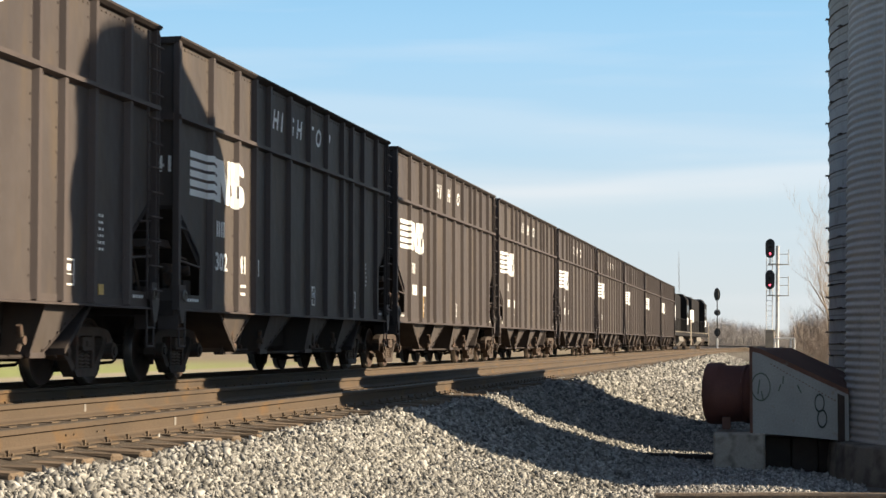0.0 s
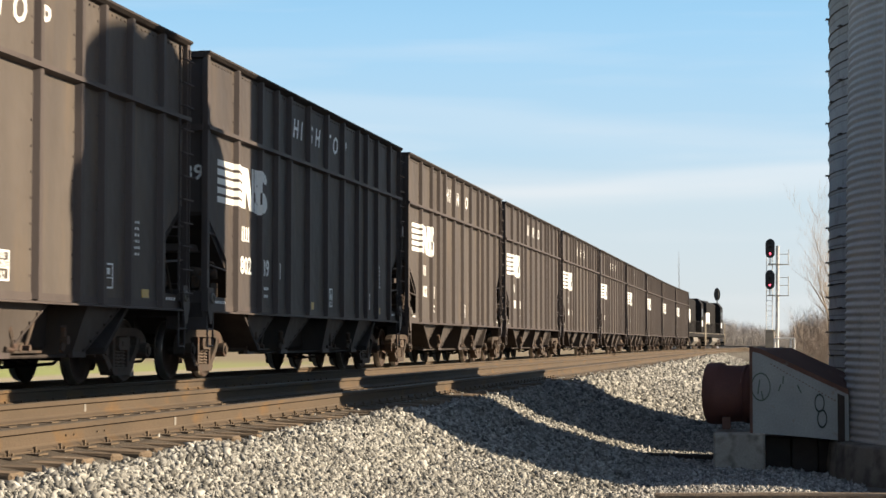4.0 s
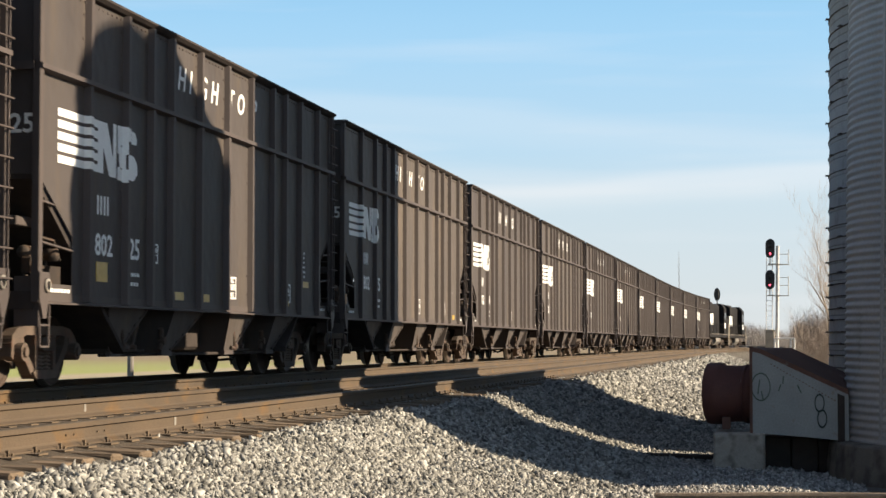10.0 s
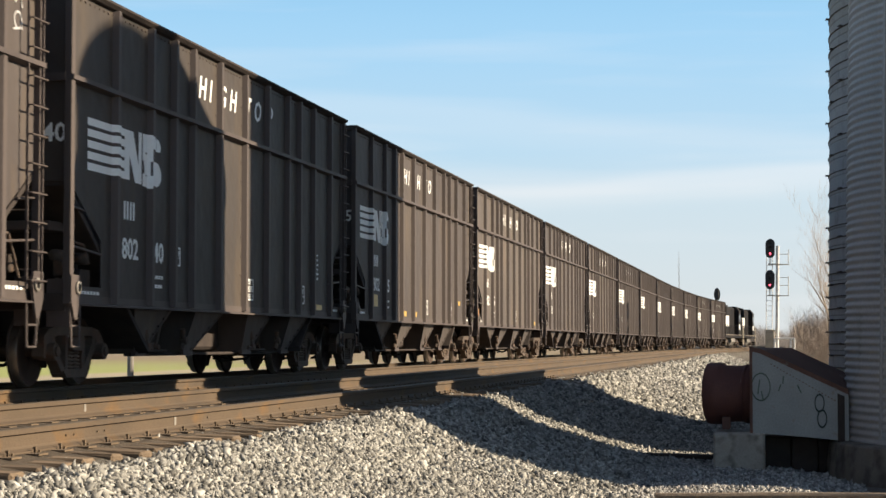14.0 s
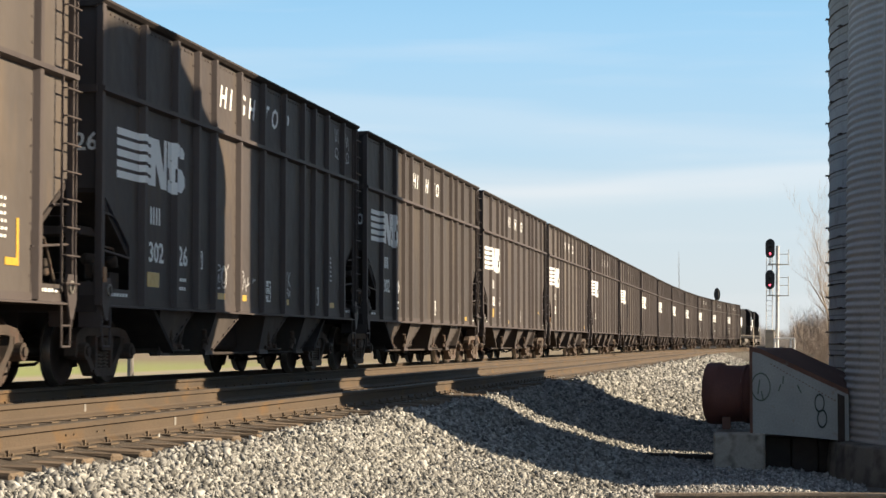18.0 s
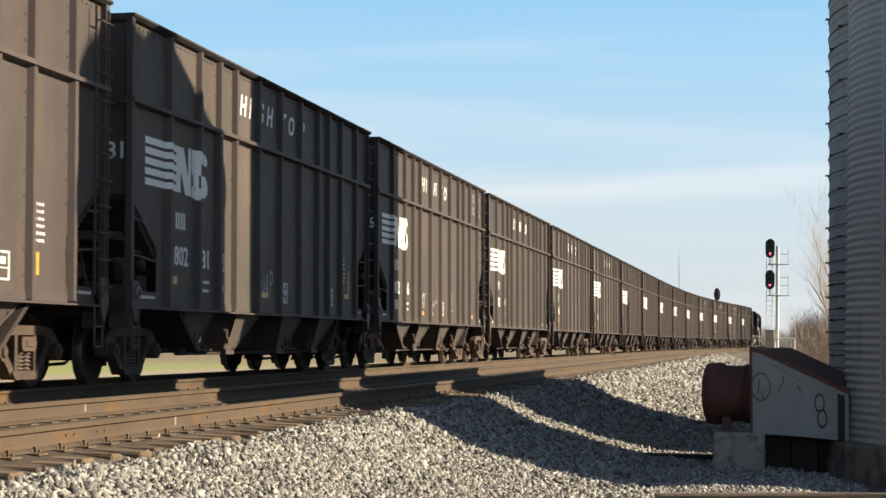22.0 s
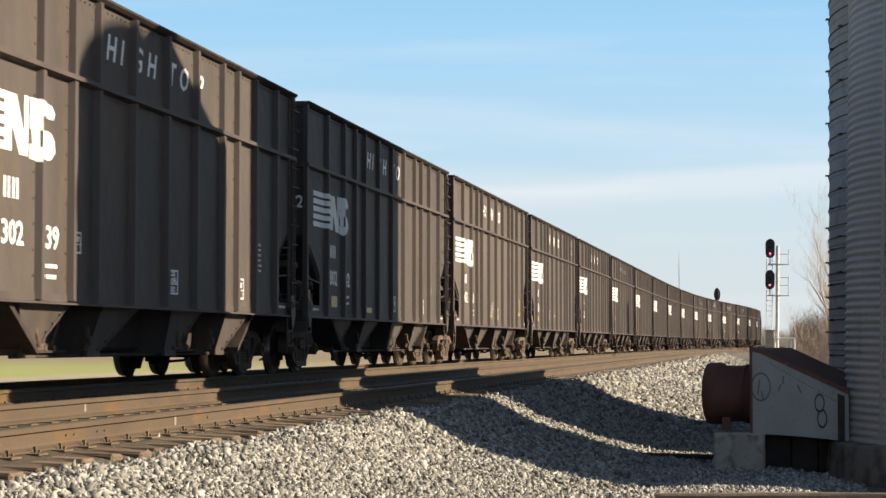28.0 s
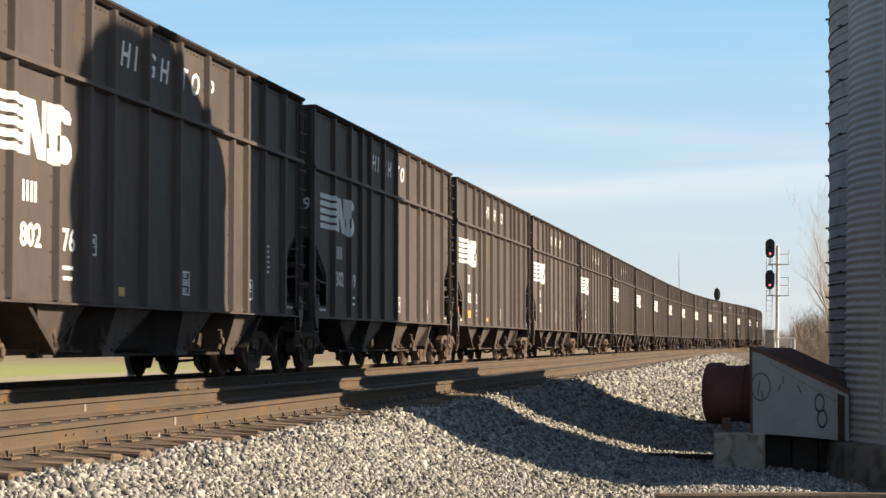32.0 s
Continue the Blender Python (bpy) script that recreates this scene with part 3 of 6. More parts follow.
def build_bins():
    a = thing("corrugated_grain_bin", "tall dull galvanised corrugated grain bin on a concrete ring", "grain bin", at=(BIN_A["x"], BIN_A["y"], YARD))
    a.rotation_euler = (radians(1.2), 0, 0)     # it has settled away from the line
    r, pitch, tall = BIN_A["r"], 0.1075, 10.05
    prof = []
    z = 0.30
    while z < tall:
        for i in range(6):
            prof.append((r - 0.017 + 0.017 * math.cos(2 * math.pi * i / 6), z + pitch * i / 6))
        z += pitch
    bm = bmesh.new()
    lathe(bm, prof, 96)
    part("wall", bm, M_GALV, a)
    bm = bmesh.new()
    lathe(bm, [(r + 0.06, tall - 0.10), (r + 0.04, tall), (0.35, tall + 0.77 * (r - 0.35)), (0.30, tall + 0.77 * r - 0.1), (0.0, tall + 0.77 * r)], 48)
    part("roof", bm, M_GALV, a, "conical sheet steel roof")
    bm = bmesh.new()
    lathe(bm, [(r + 0.27, -0.45), (r + 0.25, 0.0), (r + 0.21, 0.345), (r + 0.185, 0.372), (r + 0.10, 0.38), (r - 0.1, 0.41), (0, 0.41)], 72, smooth=False)
    part("foundation", bm, M_FOUND, a, "stained poured concrete ring")
    for k in range(9):
        ang = radians(40 * k)
        bm = bmesh.new()
        box(bm, -0.02, 0.004, -0.03, 0.03, 0.45, tall - 0.1)
        for j in range(40):
            rod(bm, (0.0, 0.0, 0.6 + j * 0.24), (0.014, 0.0, 0.6 + j * 0.24), 0.009, 5)
        ob = part("panel_seam", bm, M_GALV, a)
        ob.matrix_basis = pose((r + 0.004) * math.cos(ang), (r + 0.004) * math.sin(ang), 0, 0, 0, math.degrees(ang))

    b = thing("hooped_stave_silo", "large blue-grey stave silo bound with dark steel hoops", "silo", at=(BIN_B["x"], BIN_B["y"], YARD))
    b.rotation_euler = (radians(0.62), 0, 0)
    r, tall, pitch = BIN_B["r"], 17.0, 0.352
    bm = bmesh.new()
    prof = [(r + 0.05, -0.1), (r + 0.05, 0.25)]
    z = 0.25
    while z < tall:
        prof += [(r + 0.012, z + 0.01), (r - 0.004, z + pitch - 0.01)]
        z += pitch
    lathe(bm, prof, 120, smooth=False)
    part("wall", bm, M_STAVE, b)
    bm = bmesh.new()
    lathe(bm, [(r + 0.1, tall - 0.1)] + [(r * math.cos(t * math.pi / 16), tall + r * 0.55 * math.sin(t * math.pi / 16)) for t in range(9)], 64)
    part("dome", bm, M_GALV, b, "galvanised dome roof")
    z, i = 0.25 + pitch, 0
    hoop0 = lug0 = None
    while z < tall - 0.4:
        if hoop0 is None:
            bm = bmesh.new()
            lathe(bm, [(r + 0.005, -0.013), (r + 0.030, -0.010), (r + 0.030, 0.010), (r + 0.005, 0.013)], 96)
            hoop0 = hp = part("hoop", bm, M_HOOP, b)
        else:
            hp = again(hoop0, "hoop", (0, 0, 0), parent=b)
        hp.location = (0, 0, z)
        hp.rotation_euler = (radians(0.10 * math.sin(i * 2.1)), radians(0.10 * math.cos(i * 1.3)), 0)
        if lug0 is None:
            bm = bmesh.new()
            box(bm, 0.0, 0.065, -0.04, 0.04, -0.018, 0.018, 0.006)
            rod(bm, (0.065, -0.09, 0), (0.065, 0.09, 0), 0.015)
            lug0 = part("hoop_lug", bm, M_HOOP, b)
        base = 90.0 + 2.2
        for ang in (base + (i % 3) * 6.5, base + 120 + (i % 3) * 6.5, base - 120 + (i % 3) * 6.5):
            lg = lug0 if (i == 0 and ang == base) else again(lug0, "hoop_lug", (0, 0, 0), parent=b)
            lg.matrix_basis = pose((r + 0.012) * math.cos(radians(ang)), (r + 0.012) * math.sin(radians(ang)), z, 0, 0, ang)
        z += 0.238 if z < 3.95 else 0.362     # closer hoops near the foot
        i += 1

    # a third, slimmer bin farther back in the yard
    c = thing("slim_grain_bin", "slim galvanised grain bin with a domed top", "grain bin", at=(29.25, -22.6, YARD))
    r, tall = 1.75, 14.78
    prof, z = [], 0.2
    while z < tall:
        prof += [(r, z), (r - 0.02, z + 0.06)]
        z += 0.12
    bm = bmesh.new()
    lathe(bm, prof, 40)
    part("wall", bm, M_GALV, c)
    bm = bmesh.new()
    lathe(bm, [(r + 0.05, tall - 0.1)] + [(r * math.cos(t * math.pi / 16), tall + r * 0.35 * math.sin(t * math.pi / 16)) for t in range(9)], 40)
    part("roof", bm, M_GALV, c)
    bm = bmesh.new()
    lathe(bm, [(r + 0.15, -0.15), (r + 0.15, 0.25), (0, 0.25)], 40, smooth=False)
    part("foundation", bm, M_CONC, c)


def build_fan():
    """Axial fan and its tapered duct into the corrugated bin; local x along the track, y towards the track."""
    X, Y, Z = 29.1, -10.0, -1.30
    f = thing("aeration_fan", "rusty red axial fan with a grey tapered duct", "aeration fan", at=(X, Y, Z))
    zc = 1.115
    bm = bmesh.new()
    lathe(bm, [(0.0, -0.10), (0.41, -0.10), (0.415, 0.0), (0.42, 0.40), (0.455, 0.44), (0.462, 0.50), (0.462, 0.64), (0.45, 0.68), (0.42, 0.68), (0.41, 0.62), (0.405, 0.1)], 48, axis="y", at=(0, 0.0, zc))
    part("fan_housing", bm, M_REDPAINT, f, "oxidised red steel fan housing")
    bm = bmesh.new()
    lathe(bm, [(0.420, 0.0), (0.436, 0.004), (0.436, 0.05), (0.420, 0.054)], 48, axis="y", at=(0, 0.02, zc))
    part("flange", bm, M_REDPAINT, f)
    bm = bmesh.new()
    for k in range(6):
        a = k * math.pi / 3
        prism(bm, ((0.05 * math.cos(a), zc + 0.05 * math.sin(a)), (0.38 * math.cos(a - 0.3), zc + 0.38 * math.sin(a - 0.3)), (0.38 * math.cos(a + 0.3), zc + 0.38 * math.sin(a + 0.3))), 0.38, 0.40)
    part("fan_blades", bm, M_UNDER, f)
    bm = bmesh.new()
    for k in range(6):
        lathe(bm, [(0.06 + 0.065 * k, 0.0), (0.07 + 0.065 * k, 0.006), (0.06 + 0.065 * k, 0.012)], 28, axis="y", at=(0, 0.66, zc))
    rod(bm, (-0.42, 0.665, zc), (0.42, 0.665, zc), 0.008, 5)
    rod(bm, (0, 0.665, zc - 0.42), (0, 0.665, zc + 0.42), 0.008, 5)
    part("inlet_guard", bm, M_UNDER, f)
    bm = bmesh.new()
    rod(bm, (0, 0.10, zc), (0, 0.38, zc), 0.15, 16)
    part("motor", bm, M_UNDER, f)
    bm = bmesh.new()
    box(bm, -0.34, 0.34, 0.30, 0.42, 0.60, 0.78, 0.01)
    part("foot", bm, M_DUCTTOP, f)
    for ob in f.children:
        if ob.name.startswith(("fan_", "flange", "inlet_guard", "motor")):
            ob.rotation_euler, ob.scale = (0, 0, radians(-13)), (1, 0.93, 1)
    # tapered duct: tall at the fan, low and wide at the bin, its roof falling towards the camera side
    x0, x1 = -0.60, 0.62
    near = [(0.0, 0.57), (0.0, 1.80), (-0.14, 1.765), (-1.40, 1.17), (-1.40, 0.45), (-0.88, 0.50)]
    far = [(0.0, 0.57), (0.0, 1.80), (-0.60, 1.795), (-1.40, 1.42), (-1.40, 0.45), (-0.88, 0.50)]
    bm = bmesh.new()
    va = [bm.verts.new((x0, *p)) for p in near]
    vb = [bm.verts.new((x1, *p)) for p in far]
    bm.faces.new(va)
    bm.faces.new(vb[::-1])
    for i, mi in ((0, 0), (1, 1), (2, 1), (3, 0), (4, 0), (5, 0)):
        j = (i + 1) % 6
        fc = bm.faces.new((va[j], va[i], vb[i], vb[j]))
        fc.material_index = mi
    bmesh.ops.recalc_face_normals(bm, faces=bm.faces[:])
    part("duct_body", bm, [M_DUCT, M_DUCTTOP], f, "scuffed grey sheet steel duct with a rusted roof")
    bm = bmesh.new()
    prism(bm, ((0.012, 1.815), (-0.14, 1.785), (-1.40, 1.19), (-1.40, 1.12), (-0.14, 1.715), (0.012, 1.75)), x0 - 0.012, x0 - 0.003, axis="x")
    prism(bm, ((0.012, 1.815), (0.012, 0.56), (-0.03, 0.56), (-0.03, 1.815)), x0 - 0.010, x0 - 0.002, axis="x")
    part("roof_edge", bm, M_DUCTTOP, f, "rusted folded roof edge")
    bm = bmesh.new()
    for k in range(22):
        t = k / 21
        box(bm, x0 - 0.012, x0 - 0.001, -0.30 - 0.95 * t - 0.008, -0.30 - 0.95 * t + 0.008, 1.56 - 0.55 * t - 0.008, 1.56 - 0.55 * t + 0.008)
    tagged(part("rivets", bm, M_DUCTTOP, f), kind="stuff")
    bm = bmesh.new()
    prism(bm, ((-1.24, 0.42), (-1.24, 1.14), (-1.34, 1.10), (-1.34, 0.42)), x0 - 0.03, x0 - 0.013, axis="x")
    part("duct_collar", bm, M_UNDER, f)
    # sprayed marks
    for nm, cy, cz, rr, sq in (("eight", -0.985, 1.00, 0.058, 1.9), ("eight", -1.02, 0.775, 0.058, 1.9), ("ring", -0.15, 1.23, 0.125, 1.5)):
        bm = bmesh.new()
        lathe(bm, [(rr, 0.0), (rr + 0.014, 0.0015), (rr + 0.014, 0.003), (rr, 0.003)], 24, axis="x")
        for v in bm.verts:
            v.co.z *= sq
        ob = part("paint_mark", bm, M_SPRAY if nm == "eight" else M_FADED, f, "dark sprayed figure eight" if nm == "eight" else "faded green sprayed ring")
        ob.location = (x0 - 0.006, cy, cz)
    for cy, cz, ln, tilt in ((-0.12, 1.23, 0.22, 8), (-0.17, 1.10, 0.14, -12), (-0.47, 1.33, 0.11, 5), (-0.42, 1.22, 0.10, 20), (-0.70, 1.20, 0.13, -25)):
        bm = bmesh.new()
        box(bm, -0.0015, 0.0015, -0.009, 0.009, -ln / 2, ln / 2)
        ob = part("paint_mark", bm, M_FADED, f, "short faded sprayed stroke")
        ob.matrix_basis = pose(x0 - 0.005, cy, cz, tilt, 0, 0)
    # concrete pad, standing on the yard
    pad = thing("concrete_pad", "worn concrete block under the fan", "concrete block", at=(X, Y, YARD))
    bm = bmesh.new()
    box(bm, -0.62, 0.55, -0.20, 0.54, -0.10, 0.565, 0.03)
    part("block", bm, M_CONC, pad)
    # near-black blocks added where only deep shade lies under the duct
    shade_fill = thing("timber_crib", "dark blocks added to fill the shaded gap under the duct", "timber", at=(X, Y, YARD))
    for yy in (-0.395, -0.777, -1.159):
        bm = bmesh.new()
        box(bm, -0.10 + 0.2 * abs(yy + 0.8), 0.50, yy - 0.19, yy + 0.19, -0.12, 0.485 if yy > -0.9 else 0.44, 0.015)
        part("timber_block", bm, M_UNDER, shade_fill)


def build_yard_clutter():
    tie = thing("old_timber", "dark old timber lying at the foot of the bank", "timber", at=(30.9, -8.85, -1.245), rz=-14)
    bm = bmesh.new()
    box(bm, -0.10, 0.10, -0.62, 0.62, -0.06, 0.06, 0.02)
    part("beam", bm, M_UNDER, tie)
    # curved steel hoop half buried in the sunlit gravel
    hoop = thing("bent_timber_edge", "brown bent strip lying in the gravel", "timber strip", at=(22.6, -10.35, -1.19))
    bm = bmesh.new()
    pts = [(0.25 * math.cos(a * 0.18) - 0.25, -1.25 + a * 0.20, 0.02) for a in range(-3, 14)]
    for p, q in zip(pts, pts[1:]):
        rod(bm, p, q, 0.035, 8)
    part("strip", bm, M_WOOD, hoop)
    hose = thing("black_hose", "black rubber hose on the gravel", "hose", at=(25.0, -9.3, -1.275))
    bm = bmesh.new()
    pts = [(0.12 * math.sin(a * 0.7), -0.9 + a * 0.16, 0.0) for a in range(12)]
    for p, q in zip(pts, pts[1:]):
        rod(bm, p, q, 0.028, 8)
    part("tube", bm, M_RUBBER, hose)


# ---- signals, fence, mast ----
def signal_head(parent, z, lit):
    bm = bmesh.new()
    outline = []
    for i in range(24):
        a = 2 * math.pi * i / 24
        outline.append((0.265 * math.cos(a), (0.26 if math.sin(a) >= 0 else -0.26) + 0.29 * math.sin(a)))
    prism(bm, [(p, q + z) for p, q in outline], 0.0, 0.02, axis="x")
    head = part("signal_head", bm, M_BLACKPAINT, parent, "black oval three-lamp signal head")
    for k, dz in enumerate((0.30, 0.0, -0.30)):
        bm = bmesh.new()
        on = lit and k == 2
        lathe(bm, [(0.058, -0.03), (0.048, -0.035), (0.0, -0.035)], 16, axis="x", at=(0, 0, z + dz))
        part("lens", bm, M_RED if on else M_GLASS, head, "glowing red lens" if on else "dark lens")
        bm = bmesh.new()
        for i in range(9):
            a0, a1 = math.pi * (i / 9 - 0.0), math.pi * ((i + 1) / 9)
            prism(bm, [(0.13 * math.cos(a0), z + dz + 0.13 * math.sin(a0)), (0.14 * math.cos(a0), z + dz + 0.14 * math.sin(a0)),
                       (0.14 * math.cos(a1), z + dz + 0.14 * math.sin(a1)), (0.13 * math.cos(a1), z + dz + 0.13 * math.sin(a1))], -0.26, 0.0, axis="x")
        part("visor", bm, M_BLACKPAINT, head)
    bm = bmesh.new()
    box(bm, 0.02, 0.22, -0.14, 0.14, z - 0.5, z + 0.5, 0.02)
    part("lamp_case", bm, M_BLACKPAINT, head)
    return head


def build_signals():
    X, Y = 112.0, -10.50
    g = -1.28
    s = thing("railway_signal", "white mast signal with two black heads showing red", "railway signal", at=(X, Y, g))
    s.rotation_euler = (radians(0.7), 0, 0)
    top = 7.42
    bm = bmesh.new()
    rod(bm, (0, 0, 0), (0, 0, top), 0.10, 14)
    part("mast", bm, M_POLE, s, "white tubular mast")
    for z in (7.25, 5.46):
        h = signal_head(s, 0.0, True)
        h.matrix_basis = pose(-0.30, 0.42, z, 0, 0, 0)
        bm = bmesh.new()
        rod(bm, (-0.15, 0.42, z - 0.85), (-0.15, 0.42, z - 0.4), 0.035, 8)
        box(bm, -0.3, 0.3, -0.2, 0.55, z - 0.92, z - 0.86)
        rod(bm, (-0.3, -0.62, z - 0.9), (0.3, -0.62, z - 0.9), 0.02)
        rod(bm, (-0.3, -0.62, z - 0.9), (-0.3, 0.2, z - 0.9), 0.02)
        part("head_bracket", bm, M_ALU, s)
        bm = bmesh.new()
        for zz in (z - 0.9, z - 0.3, z + 0.15):
            if zz < 7.2:
                rod(bm, (0.3, 0.0, zz), (0.3, -0.62, zz), 0.018)
                rod(bm, (0.3, -0.62, zz), (-0.3, -0.62, zz), 0.018)
        for xx in (0.3, -0.3):
            rod(bm, (xx, -0.62, z - 0.9), (xx, -0.62, min(z + 0.2, 7.2)), 0.018)
        part("work_cage", bm, M_ALU, s)
    bm = bmesh.new()
    rod(bm, (0.1, 0.28, 0.3), (0.1, 0.28, 7.0), 0.022)
    rod(bm, (0.1, 0.62, 0.3), (0.1, 0.62, 7.0), 0.022)
    for k in range(23):
        rod(bm, (0.1, 0.28, 0.5 + k * 0.29), (0.1, 0.62, 0.5 + k * 0.29), 0.014)
    part("ladder", bm, M_POLE, s, "white ladder")
    bm = bmesh.new()
    box(bm, -0.25, 0.25, 0.16, 0.66, 0.1, 2.55, 0.03)
    box(bm, -0.28, 0.28, 0.12, 0.70, 2.55, 2.62, 0.01)
    part("junction_case", bm, M_CASE, s, "weathered tan equipment case")
    bm = bmesh.new()
    box(bm, -0.3, 0.3, -0.3, 0.3, -0.1, 0.25, 0.04)
    part("footing", bm, M_CONC, s)

    f = thing("white_pipe_rail", "white painted pipe guard rail by the signal", "guard rail", at=(X - 6, Y + 0.12, g))
    for y in (0.0, -0.85, -1.05):
        bm = bmesh.new()
        rod(bm, (0, y, 0), (0, y, 2.1), 0.05, 10)
        part("post", bm, M_POLE, f)
    bm = bmesh.new()
    rod(bm, (0, 0.03, 2.1), (0, -1.08, 2.1), 0.05, 10)
    part("top_rail", bm, M_POLE, f)

    X, c = 257.0, track(257.0)
    d = thing("distant_signal", "slim signal with dark heads seen from behind", "railway signal", at=(X, 0, -1.0))
    d.location.y = CAM_Y + 257.0 * math.tan(radians(YAW) - math.atan((1269.5 - 784) / 3419.0))
    bm = bmesh.new()
    rod(bm, (0, 0, 2.2), (0, 0, 7.3), 0.07, 10)
    part("mast", bm, M_BLACKPAINT, d)
    bm = bmesh.new()
    rod(bm, (0, 0, 0), (0, 0, 2.2), 0.11, 10)
    part("lower_mast", bm, M_POLE, d, "white lower mast")
    for z, tall in ((8.0, 0.85), (5.6, 0.42), (3.0, 0.55)):
        bm = bmesh.new()
        prism(bm, [(0.42 * math.cos(2 * math.pi * i / 20), z + tall * math.sin(2 * math.pi * i / 20)) for i in range(20)], -0.05, 0.0, axis="x")
        box(bm, -0.35, -0.05, -0.2, 0.2, z - tall * 0.7, z + tall * 0.7, 0.03)
        part("signal_head", bm, M_BLACKPAINT, d, "dark signal head from behind")

    m = thing("radio_mast", "thin grey guyed radio mast on the skyline", "radio mast", at=(900, 0, -1.0))
    m.location.y = CAM_Y + 900 * math.tan(radians(YAW) - math.atan((1202 - 784) / 3419.0))
    bm = bmesh.new()
    for k in range(3):
        a = 2 * math.pi * k / 3
        rod(bm, (0.3 * math.cos(a), 0.3 * math.sin(a), 0), (0.3 * math.cos(a), 0.3 * math.sin(a), 41), 0.035, 5)
    for k in range(40):
        a, b = 2 * math.pi * k / 3, 2 * math.pi * (k + 1) / 3
        rod(bm, (0.3 * math.cos(a), 0.3 * math.sin(a), k), (0.3 * math.cos(b), 0.3 * math.sin(b), k + 1), 0.035, 4)
    rod(bm, (0, 0, 41), (0, 0, 44), 0.06, 5)
    part("lattice", bm, M_TANK, m)

    # posts standing in the field behind the train
    for s, y in ((70.0, 13.62), (205.0, 9.0)):
        p = thing("field_post", "weathered grey post at the field edge", "post", at=(s, y, -1.1))
        bm = bmesh.new()
        rod(bm, (0, 0, -0.1), (0, 0, 2.6 if s < 100 else 1.5), 0.13, 10, 0.12)
        part("pole", bm, M_TANK if s < 100 else M_WOOD, p)


# ---- bare winter trees ----
def branch(vs, fs, rng, p, d, length, r, level, sides):
    """A crooked tapered limb, and its twigs."""
    steps = 4 if level < 2 else 2
    ring0 = None
    q, dd = p.copy(), d.copy()
    for i in range(steps + 1):
        rr = r * (1 - 0.62 * i / steps)
        u = dd.orthogonal().normalized()
        v = dd.cross(u)
        base = len(vs)
        for k in range(sides):
            a = 2 * math.pi * k / sides
            vs.append(q + u * (rr * math.cos(a)) + v * (rr * math.sin(a)))
        if ring0 is not None:
            for k in range(sides):
                k2 = (k + 1) % sides
                fs.append((ring0 + k, ring0 + k2, base + k2, base + k))
        ring0 = base
        if level < 4 and i > 0:
            n = 2 if level < 3 else 3
            for _ in range(n):
                if rng.random() < 0.86:
                    side = Vector((rng.uniform(-1, 1), rng.uniform(-1, 1), rng.uniform(-0.1, 0.9))).normalized()
                    nd = (dd * 0.72 + side * 0.62 + Vector((0, 0, 0.22))).normalized()
                    branch(vs, fs, rng, q.copy(), nd, length * rng.uniform(0.45, 0.68), max(rr * 0.52, 0.008), level + 1, 5 if level < 1 else 3)
        dd = (dd + Vector((rng.uniform(-1, 1), rng.uniform(-1, 1), rng.uniform(-0.3, 0.7))) * 0.16).normalized()
        q = q + dd * (length / steps)


def bare_tree(height, seed, at, label):
    rng = random.Random(seed)
    root = thing("bare_tree", label, "tree", group="bare trees beside the line", at=at)
    vs, fs = [], []
    branch(vs, fs, rng, Vector((0, 0, -0.1)), Vector((rng.uniform(-0.06, 0.06), rng.uniform(-0.06, 0.06), 1)), height * 0.62, height * 0.017, 0, 8)
    cut = 8 * 5
    for nm, test in (("trunk", True), ("crown", False)):
        keep = [f for f in fs if (max(f) < cut) == test]
        used = sorted({i for f in keep for i in f})
        idx = {v: i for i, v in enumerate(used)}
        me = bpy.data.meshes.new(nm)
        me.from_pydata([vs[i] for i in used], [], [tuple(idx[i] for i in f) for f in keep])
        me.materials.append(M_BARK)
        ob = new(nm, me)
        ob.parent = root
    return root


def brush(name, label, seed, count, where, tall, material=None):
    """Thickets of thin stems, far too many to count."""
    rng = random.Random(seed)
    vs, fs = [], []
    for _ in range(count):
        x, y, z0, k = where(rng)
        base = Vector((x, y, z0))
        h = tall * k * rng.uniform(0.35, 1.0)
        tip = base + Vector((rng.uniform(-0.3, 0.3) * h, rng.uniform(-0.32, 0.32) * h, h))
        w = h * rng.uniform(0.0018, 0.0045)
        side = Vector((rng.gauss(0, 1), rng.gauss(0, 1), 0)).normalized() * w
        i = len(vs)
        mid = base.lerp(tip, 0.5) + Vector((rng.gauss(0, 0.05) * h, rng.gauss(0, 0.05) * h, 0))
        vs += [base - side, base + side, mid + side * 0.7, mid - side * 0.7, tip]
        fs += [(i, i + 1, i + 2, i + 3), (i + 3, i + 2, i + 4)]
        for _ in range(8):
            t = rng.uniform(0.3, 0.95)
            a = base.lerp(tip, t)
            b = a + Vector((rng.gauss(0, 0.16), rng.gauss(0, 0.16), rng.uniform(0.05, 0.28))) * h
            i = len(vs)
            vs += [a - side * 0.6, a + side * 0.6, b]
            fs.append((i, i + 1, i + 2))
    me = bpy.data.meshes.new(name)
    me.from_pydata(vs, [], fs)
    me.materials.append(material or M_TWIG)
    return tagged(new(name, me), label, "brush", kind="stuff")


